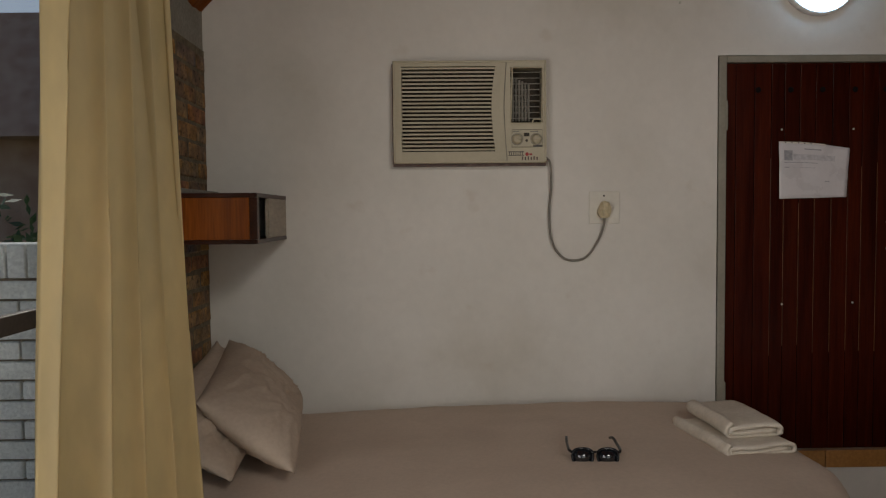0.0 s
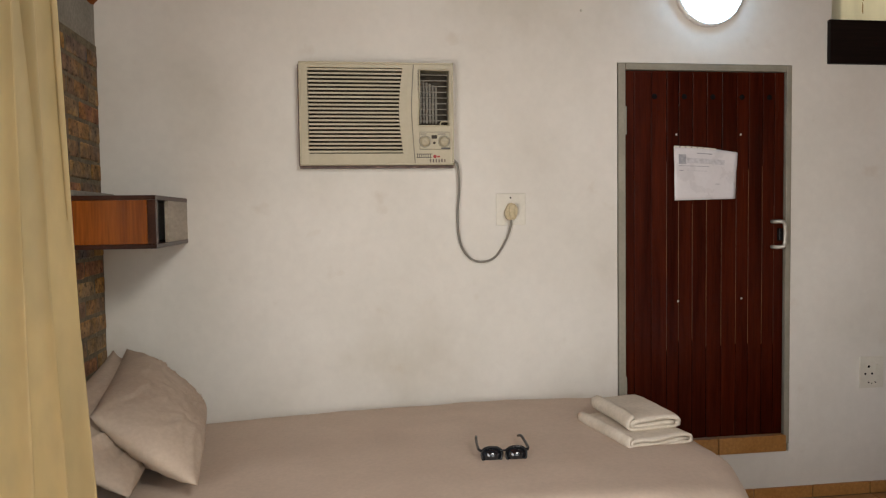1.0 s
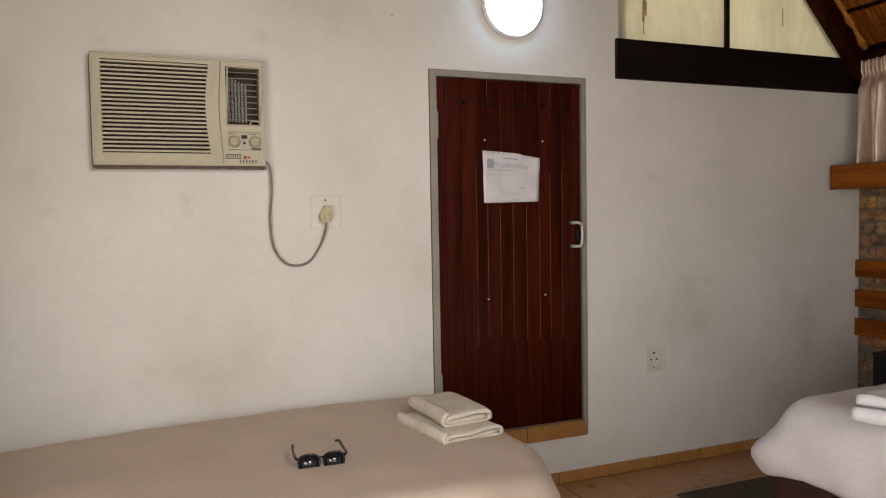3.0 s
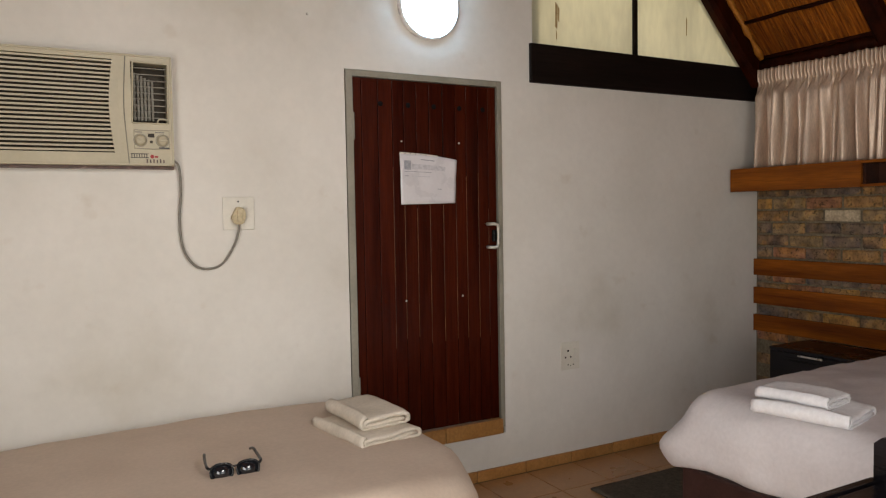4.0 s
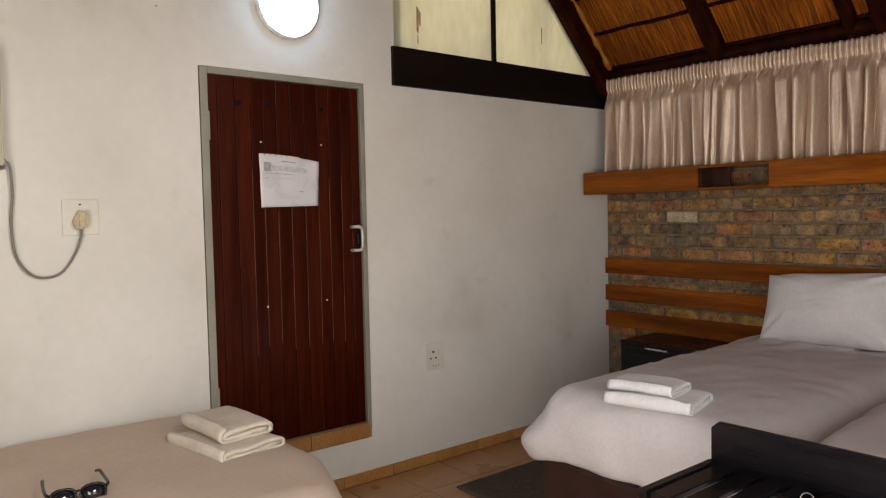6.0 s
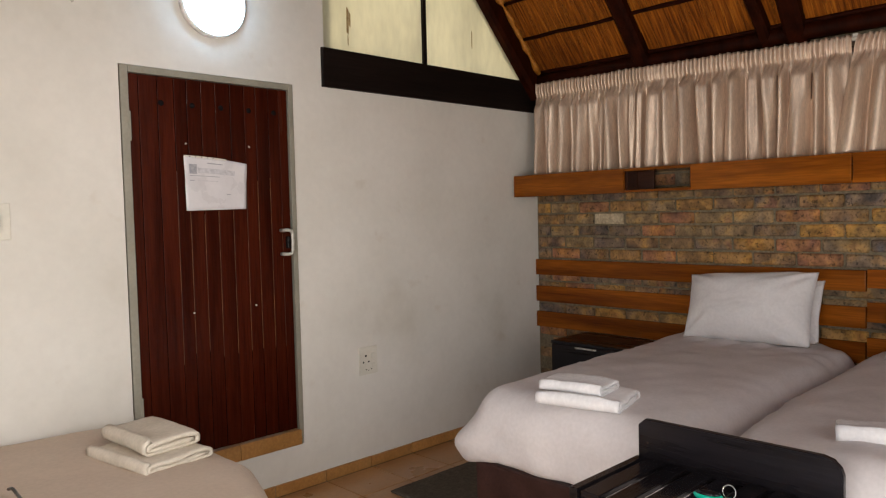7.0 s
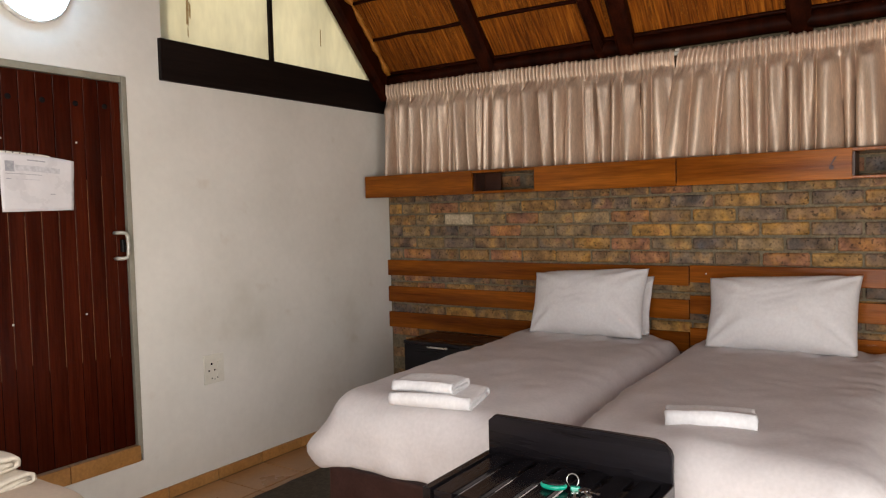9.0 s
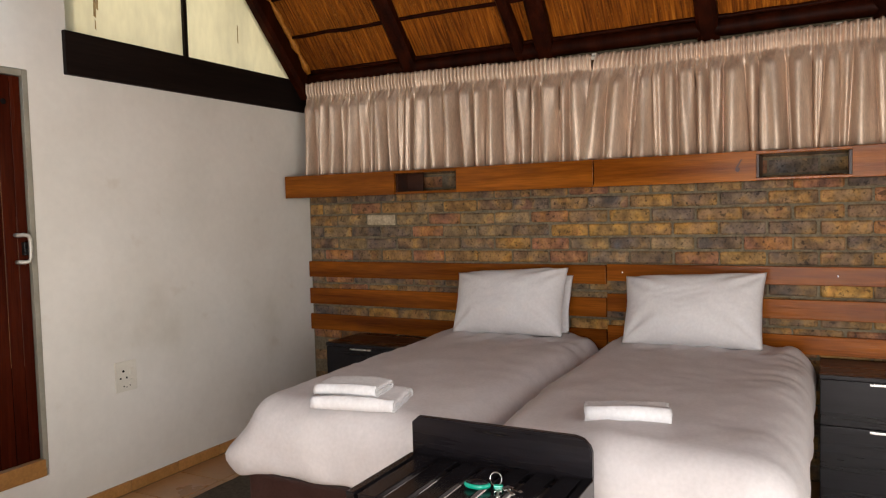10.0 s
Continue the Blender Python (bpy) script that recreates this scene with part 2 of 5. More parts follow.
TOWEL_WHITE = surface("white_terry", [(0.3, (0.74, 0.73, 0.74)), (0.7, (0.82, 0.81, 0.82))], 9, rough=0.95, bump=0.7, bump_scale=330, fine=0.05, spec=0.1)
SATIN = surface("mauve_satin", [(0.3, (0.53, 0.405, 0.31)), (0.7, (0.72, 0.57, 0.445))], 26, (1, 1, 0.2), 0.42, 0.05, 0.2, 260, 0.12, 190, spec=0.5, metal=0.5)
CREAM_CLOTH = translucent("cream_curtain_cloth", (0.80, 0.68, 0.39), 0.5)
AC_PLASTIC = surface("aged_beige_plastic", [(0.3, (0.42, 0.375, 0.26)), (0.7, (0.49, 0.44, 0.315))], 6, rough=0.42, bump=0.03, fine=0.03)
AC_METAL = surface("rusted_sleeve", [(0.3, (0.06, 0.04, 0.035)), (0.62, (0.16, 0.105, 0.09)), (0.75, (0.5, 0.36, 0.33))], 30, rough=0.55, bump=0.2)
AC_DARK = surface("dark_ac_tone", [(0.3, (0.022, 0.018, 0.011)), (0.7, (0.06, 0.045, 0.028))], 20, rough=0.7, bump=0.1)
AC_GREY = surface("grey_vane_plastic", [(0.3, (0.20, 0.185, 0.15)), (0.7, (0.27, 0.25, 0.20))], 12, rough=0.5, bump=0.05)
INK_RED = surface("red_ink", [(0.3, (0.30, 0.02, 0.02)), (0.7, (0.42, 0.03, 0.03))], 20, rough=0.5, bump=0)
INK_BLACK = surface("black_ink", [(0.3, (0.02, 0.02, 0.02)), (0.7, (0.05, 0.04, 0.04))], 20, rough=0.5, bump=0)
INK_GREY = surface("grey_print", [(0.3, (0.30, 0.30, 0.33)), (0.7, (0.42, 0.42, 0.45))], 60, rough=0.6, bump=0)
INK_PALE = surface("pale_print", [(0.3, (0.50, 0.49, 0.52)), (0.7, (0.58, 0.57, 0.60))], 60, rough=0.6, bump=0)
PLASTIC_WHITE = surface("ivory_switch_plastic", [(0.3, (0.64, 0.61, 0.53)), (0.7, (0.70, 0.67, 0.59))], 8, rough=0.35, bump=0.02, fine=0.03)
PLUG_BEIGE = surface("yellowed_plug_plastic", [(0.3, (0.47, 0.39, 0.23)), (0.7, (0.55, 0.46, 0.29))], 12, rough=0.4, bump=0.03)
CORD_GREY = surface("grey_cord", [(0.3, (0.16, 0.148, 0.12)), (0.7, (0.23, 0.21, 0.175))], 30, rough=0.5, bump=0.05)
HOLE = surface("socket_hole", [(0.3, (0.004, 0.003, 0.003)), (0.7, (0.010, 0.008, 0.008))], 30, rough=0.8, bump=0, spec=0.05)
STEEL = surface("brushed_steel", [(0.3, (0.58, 0.57, 0.55)), (0.7, (0.72, 0.71, 0.69))], 30, rough=0.28, bump=0.05, metal=1.0)
HANDLE_GREY = surface("worn_grey_handle", [(0.3, (0.44, 0.42, 0.37)), (0.7, (0.58, 0.56, 0.50))], 30, rough=0.35, bump=0.05, metal=0.3)
PAPER = surface("white_paper", [(0.3, (0.62, 0.60, 0.62)), (0.7, (0.70, 0.68, 0.70))], 8, rough=0.28, bump=0.1, bump_scale=12, fine=0.02, bump_dist=0.006)
LENS = surface("black_lens", [(0.3, (0.006, 0.007, 0.009)), (0.7, (0.012, 0.013, 0.016))], 10, rough=0.06, rough_var=0.02, bump=0, coat=0.8)
BLACK_PLASTIC = surface("black_plastic", [(0.3, (0.005, 0.005, 0.0055)), (0.7, (0.010, 0.010, 0.011))], 20, rough=0.22, bump=0, spec=0.3)
TEAL = surface("teal_plastic", [(0.3, (0.0, 0.30, 0.20)), (0.7, (0.01, 0.42, 0.29))], 18, rough=0.22, bump=0, coat=0.5)
RUG = surface("charcoal_rug", [(0.3, (0.075, 0.064, 0.050)), (0.7, (0.105, 0.092, 0.072))], 30, rough=0.95, bump=0.4, bump_scale=260, fine=0.18, spec=0.1)
STRAW = surface("thatch_reed", [(0.25, (0.08, 0.022, 0.003)), (0.5, (0.22, 0.07, 0.007)), (0.78, (0.42, 0.16, 0.018))], 60, (1, 1, 1), 0.7, 0.1, 0.4, 90, 0.3, 160, spec=0.12)
GABLE_BOARD = translucent("cream_gable_board", (0.90, 0.84, 0.66), 0.74)
RUST_STAIN = surface("rust_stain", [(0.3, (0.34, 0.22, 0.09)), (0.7, (0.46, 0.33, 0.16))], 40, rough=0.8, bump=0)
WHITE_RIM = surface("white_lamp_rim", [(0.3, (0.74, 0.74, 0.72)), (0.7, (0.80, 0.80, 0.78))], 8, rough=0.3, bump=0)
LAMP_GLOW = glowing("lamp_diffuser", (0.46, 0.73, 1.0), 21.0)
CLEAR = glass("clear_glass")
PAVING = surface("white_painted_brick", [(0.3, (0.74, 0.73, 0.69)), (0.7, (0.86, 0.85, 0.81))], 6, rough=0.85, bump=0.3, vary=0.15)
# Reddish wall, paled because haze is mixed into its colour.
LODGE_WALL = surface("hazed_red_wall", [(0.3, (0.46, 0.27, 0.20)), (0.7, (0.60, 0.40, 0.31))], 3, rough=0.85, bump=0.3)
LEAF = surface("leaf", [(0.3, (0.03, 0.075, 0.02)), (0.7, (0.07, 0.13, 0.035))], 12, rough=0.5, bump=0.1, vary=0.2)
GRASS = surface("dry_lawn", [(0.3, (0.09, 0.10, 0.035)), (0.7, (0.18, 0.17, 0.07))], 3, rough=0.95, bump=0.5)
PATIO_TIMBER = wood("patio_timber", (0.10, 0.04, 0.022), (0.22, 0.10, 0.06), 1, 0.6, 0.0)
ALU = surface("bronze_window_frame", [(0.3, (0.05, 0.038, 0.03)), (0.7, (0.08, 0.062, 0.05))], 20, rough=0.4, bump=0.03, metal=0.4)

# ---------------------------------------------------------------- mesh helpers
SPOT = {}


def thing(name, loc, label, category, group="", kind=""):
    """An empty at a thing's base, to carry its parts."""
    e = new(name)
    e.location = loc
    e.empty_display_size = 0.05
    SPOT[e.name] = Matrix.Translation(loc)
    return tagged(e, label, category, group, kind)


def part(name, bm, material, parent=None, label="", smooth=False):
    """Links a bmesh, or a mesh, built at its place in the room as one object under parent."""
    if isinstance(bm, bpy.types.Mesh):
        me = bm
    else:
        me = bpy.data.meshes.new(name)
        bmesh.ops.recalc_face_normals(bm, faces=bm.faces)
        bm.to_mesh(me)
        bm.free()
        if smooth:
            for p in me.polygons:
                p.use_smooth = True
    if not me.materials:
        me.materials.append(material)
    ob = new(name, me)
    if parent is not None:
        ob.parent = parent
        ob.matrix_parent_inverse = SPOT.get(parent.name, Matrix()).inverted()
    return tagged(ob, label)


def structure(name, bm, material, label, category, smooth=False):
    return tagged(part(name, bm, material, None, label, smooth), category=category, kind="structure")


def box(bm, x0, x1, y0, y1, z0, z1, bevel=0.0):
    """Adds a box with bevelled edges."""
    r = bmesh.ops.create_cube(bm, size=1.0)
    vs = r["verts"]
    for v in vs:
        v.co = Vector(((x0 + x1) / 2 + v.co.x * (x1 - x0), (y0 + y1) / 2 + v.co.y * (y1 - y0), (z0 + z1) / 2 + v.co.z * (z1 - z0)))
    if bevel:
        es = {e for v in vs for e in v.link_edges}
        bmesh.ops.bevel(bm, geom=list(es), offset=bevel, segments=2, affect="EDGES", profile=0.6)
    return bm


def boxes(*rows, bevel=0.0):
    bm = bmesh.new()
    for r in rows:
        box(bm, *r, bevel=bevel)
    return bm


def prism(bm, poly, axis, a, b):
    """Extrudes a polygon of the two other axes along axis (0, 1, 2) from a to b."""
    def spot(p, w):
        c = list(p)
        c.insert(axis, w)
        return bm.verts.new(c)
    lo, hi = [spot(p, a) for p in poly], [spot(p, b) for p in poly]
    bm.faces.new(lo)
    bm.faces.new(hi[::-1])
    for i in range(len(poly)):
        j = (i + 1) % len(poly)
        bm.faces.new((lo[i], lo[j], hi[j], hi[i]))
    return bm


def tube(bm, pts, r, sides=8, closed=False):
    """A round rod along pts; r: one radius, or one for each point."""
    pts = [Vector(p) for p in pts]
    rs = r if isinstance(r, (list, tuple)) else [r] * len(pts)
    n, rings = len(pts), []
    up = Vector((0.13, 0.31, 0.94))
    for i, p in enumerate(pts):
        a = pts[(i - 1) % n] if closed or i else p
        b = pts[(i + 1) % n] if closed or i < n - 1 else p
        d = (b - a).normalized()
        s = d.cross(up)
        if s.length < 0.05:
            s = d.cross(Vector((1, 0, 0)))
        s.normalize()
        u = s.cross(d)
        rings.append([bm.verts.new(p + rs[i] * (math.cos(k * 2 * math.pi / sides) * s + math.sin(k * 2 * math.pi / sides) * u)) for k in range(sides)])
    for i in range(n if closed else n - 1):
        q, w = rings[i], rings[(i + 1) % n]
        for k in range(sides):
            bm.faces.new((q[k], q[(k + 1) % sides], w[(k + 1) % sides], w[k]))
    if not closed:
        bm.faces.new(rings[0][::-1])
        bm.faces.new(rings[-1])
    return bm


def lathe(bm, centre, axis, profile, sides=40):
    """Turns (radius, height) pairs round axis, from centre."""
    c, a = Vector(centre), Vector(axis).normalized()
    s = a.orthogonal().normalized()
    u = a.cross(s)
    rings = []
    for r, h in profile:
        rings.append([bm.verts.new(c + a * h + max(r, 1e-4) * (math.cos(k * 2 * math.pi / sides) * s + math.sin(k * 2 * math.pi / sides) * u)) for k in range(sides)])
    for q, w in zip(rings, rings[1:]):
        for k in range(sides):
            bm.faces.new((q[k], q[(k + 1) % sides], w[(k + 1) % sides], w[k]))
    bm.faces.new(rings[0][::-1])
    bm.faces.new(rings[-1])
    return bm


def sheet(bm, nu, nv, spot):
    """A grid of quads, spot(u, v) for u, v in 0..1."""
    g = [[bm.verts.new(spot(i / nu, j / nv)) for j in range(nv + 1)] for i in range(nu + 1)]
    for i in range(nu):
        for j in range(nv):
            bm.faces.new((g[i][j], g[i + 1][j], g[i + 1][j + 1], g[i][j + 1]))
    return bm


def soft_box(lo, hi, r, step, shift=None):
    """A padded block: a box with round edges of radius r and a grid fine enough to be creased; shift(p, n) moves its points."""
    lo, hi = Vector(lo), Vector(hi)
    size = hi - lo
    n = [max(2, round(s / step)) for s in size]
    bm = bmesh.new()
    verts = {}

    def vert(i, j, k):
        key = (i, j, k)
        if key not in verts:
            p = Vector((lo.x + size.x * i / n[0], lo.y + size.y * j / n[1], lo.z + size.z * k / n[2]))
            inner = Vector([min(max(p[a], lo[a] + min(r, size[a] / 2)), hi[a] - min(r, size[a] / 2)) for a in range(3)])
            d = p - inner
            if d.length > 1e-6:
                m = max(abs(c) for c in d)
                nn = d.normalized()
                p = inner + nn * m
            else:
                nn = Vector((0, 0, 1))
            verts[key] = bm.verts.new(p + (shift(p, nn) if shift else Vector()))
        return verts[key]
    for a in range(3):
        b, c = (a + 1) % 3, (a + 2) % 3
        for side in (0, n[a]):
            for i in range(n[b]):
                for j in range(n[c]):
                    q = []
                    for di, dj in ((0, 0), (1, 0), (1, 1), (0, 1)):
                        k = [0, 0, 0]
                        k[a], k[b], k[c] = side, i + di, j + dj
                        q.append(vert(*k))
                    bm.faces.new(q)
    return bm


def wave(p, f, seed=0.0):
    return noise.noise(Vector(p) * f + Vector((seed, seed * 1.7, -seed)))


def cushion(corners, thick, seed, crease=0.024, nu=60, nv=44):
    """A filled pillow over four corners (going round), bulging on both sides of them."""
    c = [Vector(p) for p in corners]
    normal = (c[1] - c[0]).cross(c[3] - c[0]).normalized()
    bm = bmesh.new()

    def side(sign):
        def spot(u, v):
            p = c[0].lerp(c[1], u).lerp(c[3].lerp(c[2], u), v)
            a, b = 2 * u - 1, 2 * v - 1
            mid = (c[0] + c[1] + c[2] + c[3]) / 4
            pull = (0.040 + 0.03 * wave((a, b, seed), 1.3)) * ((1 - a * a) * b * b + (1 - b * b) * a * a)
            p = p.lerp(mid, pull)
            h = 1.12 * max(0, (1 - abs(a) ** 2.8) * (1 - abs(b) ** 2.8)) ** 0.6
            edge = min(1, 4.0 * min(u, 1 - u, v, 1 - v) + 0.05)
            q = Vector((a * 1.6, b * 1.1, 0.3 * sign))
            bend = Vector((q.x + 0.5 * wave(q, 1.3, seed), q.y + 0.5 * wave(q, 1.5, seed + 2), 0))
            ridge = (1 - abs(wave((bend.x * 0.9, bend.y * 2.6, 0), 1.5, seed + 4))) ** 5 - 0.35
            ridge2 = (1 - abs(wave((bend.x * 2.4, bend.y * 1.2, 0), 1.7, seed + 7))) ** 6 - 0.3
            wr = crease * (0.6 * wave(q, 1.4, seed) + (0.5 * ridge + 0.5 * ridge2) * min(1, max(0.22 if crease < 0.02 else 0.9, abs(a) * 1.8 - 0.9))) * edge
            spoke = math.sin(16 * math.atan2(1.15 - abs(b), 1.15 - abs(a)) + seed) * (abs(a) * abs(b)) ** 1.5
            fan = (0.45 if crease > 0.02 else 1.5) * crease * spoke * edge
            return p + normal * sign * (thick * 0.5 * h + wr + fan if h > 0 else 0)
        sheet(bm, nu, nv, spot)
    side(1)
    side(-1)
    bmesh.ops.remove_doubles(bm, verts=bm.verts, dist=0.0008)
    return bm


def folded(turns, width, thick, length, seed, slump=0.006):
    """A cloth rolled flat: its spiral section in x and z, run along y, base at z 0."""
    tall = thick * 2 * turns
    mid = []
    n = int(26 * turns)
    for i in range(n + 1):
        a = turns * i / n
        r = thick * (0.30 + a)
        half = width / 2 - tall / 2
        ph = (a % 1.0) * 4
        if ph < 1:
            x, z = -half + 2 * half * ph, -r
        elif ph < 2:
            q = math.pi * (ph - 1.5)
            x, z = half + r * math.cos(q), r * math.sin(q)
        elif ph < 3:
            x, z = half - 2 * half * (ph - 2), r
        else:
            q = math.pi * (ph - 3 + 0.5)
            x, z = -half + r * math.cos(q), r * math.sin(q)
        mid.append((x, z))
    low = min(z for _, z in mid) - thick * 0.45
    th = thick * 0.44
    left, right = [], []
    for i, (x, z) in enumerate(mid):
        a, b = mid[max(0, i - 1)], mid[min(len(mid) - 1, i + 1)]
        dx, dz = b[0] - a[0], b[1] - a[1]
        q = math.hypot(dx, dz) or 1
        left.append((x - dz / q * th, z + dx / q * th - low))
        right.append((x + dz / q * th, z - dx / q * th - low))
    ring = left + right[::-1]
    bm = bmesh.new()
    m, n = len(ring), 18
    rows = []
    for j in range(n + 1):
        y = -length / 2 + length * j / n
        row = []
        for k, (x, z) in enumerate(ring):
            up = min(1.0, z / 0.02)
            dz = (slump * (wave((x, y, 0), 8, seed) + 0.5 * wave((x, y, 0), 19, seed + 3)) - 0.006 * abs(2 * y / length) ** 3) * up
            wob = 0.007 * wave((z * 2, y, 0), 9, seed)
            ragged = 0.010 * wave((x * 1.4, z * 5, 0), 13, seed + 2)
            row.append(bm.verts.new((x + wob, y + ragged * abs(2 * y / length) ** 2, max(0.0008, z + dz))))
        rows.append(row)
    for a, b in zip(rows, rows[1:]):
        for k in range(m):
            bm.faces.new((a[k], a[(k + 1) % m], b[(k + 1) % m], b[k]))
    for row in (rows[0], rows[-1]):
        for k in range(len(left) - 1):
            bm.faces.new((row[k], row[k + 1], row[m - 2 - k], row[m - 1 - k]))
    return bm


def moved(bm, m):
    bmesh.ops.transform(bm, matrix=m, verts=bm.verts)
    return bm


def piece_mesh(name, sx, sy, sz, chamfer, material, jitter=0.0, seed=0):
    """A small block about its centre with chamfered edges, to be shared by alike pieces."""
    bm = bmesh.new()
    bmesh.ops.create_cube(bm, size=1.0)
    rnd = random.Random(seed)
    for v in bm.verts:
        v.co = Vector((v.co.x * sx, v.co.y * sy, v.co.z * sz)) + Vector([rnd.uniform(-jitter, jitter) for _ in range(3)])
    bmesh.ops.bevel(bm, geom=list(bm.edges), offset=chamfer, segments=1, affect="EDGES")
    bmesh.ops.recalc_face_normals(bm, faces=bm.faces)
    me = bpy.data.meshes.new(name)
    bm.to_mesh(me)
    bm.free()
    me.materials.append(material)
    return me


# ---------------------------------------------------------------- large structure
XE, XW, YS = 1.972, -3.095, -4.6       # faces of the east, west and south walls; the north wall is y = 0
EAVE, PITCH, RIDGE = 2.285, 1.09, -0.56


def roof_z(x):
    """The underside of the thatch."""
    return EAVE + PITCH * (1.96 - x) if x > RIDGE else EAVE + PITCH * (1.96 - RIDGE) - PITCH * (RIDGE - x)


def north_wall():
    bm = bmesh.new()
    t = 0.22
    prism(bm, [(XW - 0.2, 0), (-2.262, 0), (-2.262, roof_z(-2.262) + 0.1), (XW - 0.2, roof_z(XW - 0.2) + 0.1)], 1, 0, t)
    prism(bm, [(-2.262, 0), (-1.632, 0), (-1.632, 1.612), (-2.262, 1.612)], 1, 0, t)
    prism(bm, [(-2.262, 2.026), (-1.632, 2.026), (-1.632, roof_z(-1.632) + 0.1), (-2.262, roof_z(-2.262) + 0.1)], 1, 0, t)
    prism(bm, [(-1.632, 0), (-0.855, 0), (-0.855, roof_z(-0.855) + 0.1), (-1.632, roof_z(-1.632) + 0.1)], 1, 0, t)
    prism(bm, [(-0.855, 0), (0.004, 0), (0.004, 0.232), (-0.855, 0.232)], 1, 0, t)
    prism(bm, [(-0.855, 2.070), (0.004, 2.070), (0.004, roof_z(0.004) + 0.1), (RIDGE, roof_z(RIDGE) + 0.1), (-0.855, roof_z(-0.855) + 0.1)], 1, 0, t)
    prism(bm, [(0.004, 0), (0.205, 0), (0.205, roof_z(0.205) + 0.1), (0.004, roof_z(0.004) + 0.1)], 1, 0, t)
    prism(bm, [(0.205, 0), (XE + 0.2, 0), (XE + 0.2, 2.082), (0.205, 2.082)], 1, 0, t)
    return structure("wall_north", bm, PLASTER, "white plastered wall with faint marks and patches", "wall")


wall_north = north_wall()

wall_east = structure("wall_east", boxes((XE, XE + 0.22, YS - 0.2, -0.001, 0, 2.36)), MORTAR, "clinker brick wall with grey mortar behind the beds", "wall")
wall_west = structure("wall_west", boxes((XW - 0.13, XW, -1.034, -0.001, 0, 2.10), (XW - 0.13, XW, YS, -4.466, 0, 2.10)), MORTAR,
                      "clinker brick wall beside the glass door", "wall")
structure("lintel_west", boxes((XW - 0.13, XW - 0.004, YS, -0.001, 2.10, 2.36)), LINTEL, "grey plastered lintel above the brick wall", "lintel")


# Unseen wall; its low and gable openings are added to hold the fill lamps.
def south_wall():
    bm = bmesh.new()
    t = -0.2
    prism(bm, [(XW - 0.2, 0), (-2.87, 0), (-2.87, 2.27), (XW - 0.2, 2.27)], 1, YS, YS + t)
    prism(bm, [(0.17, 0), (XE + 0.2, 0), (XE + 0.2, 2.27), (0.17, 2.27)], 1, YS, YS + t)
    prism(bm, [(-2.87, 0), (0.17, 0), (0.17, 0.22), (-2.87, 0.22)], 1, YS, YS + t)
    prism(bm, [(XW - 0.2, 2.27), (XE + 0.2, 2.27), (XE + 0.2, 2.5), (XW - 0.2, 2.5)], 1, YS, YS + t)
    prism(bm, [(XW - 0.2, 2.5), (-1.45, 2.5), (-1.45, roof_z(-1.45) + 0.1), (XW - 0.2, roof_z(XW - 0.2) + 0.3)], 1, YS, YS + t)
    prism(bm, [(0.55, 2.5), (XE + 0.2, 2.5), (XE + 0.2, roof_z(XE + 0.2) + 0.3), (0.55, roof_z(0.55) + 0.1)], 1, YS, YS + t)
    prism(bm, [(-1.45, 3.8), (0.55, 3.8), (0.55, roof_z(0.55) + 0.1), (RIDGE, roof_z(RIDGE) + 0.1), (-1.45, roof_z(-1.45) + 0.1)], 1, YS, YS + t)
    return structure("wall_south", bm, PLASTER, "unseen white gable wall with openings added for fill light", "wall")


south_wall()
structure("floor", boxes((XW - 0.2, XE + 0.2, YS - 0.2, 0.2, -0.12, -0.006)), GROUT, "floor of terracotta tiles with sandy grout", "floor")


def thatch():
    bm = bmesh.new()
    for a, b in ((XE + 0.5, RIDGE), (XW - 0.2, RIDGE)):
        nu, nv = 40, 130
        ya, yb = YS - 0.3, 0.24

        def low(u, v):
            x, y = a + (b - a) * u, ya + (yb - ya) * v
            return (x, y, roof_z(x) + 0.012 * wave((x * 2, y * 9, 0), 3))

        def high(u, v):
            x, y = a + (b - a) * u, ya + (yb - ya) * v
            return (x, y, roof_z(x) + 0.3)
        sheet(bm, nu, nv, low)
        sheet(bm, 1, 1, high)
    return bm


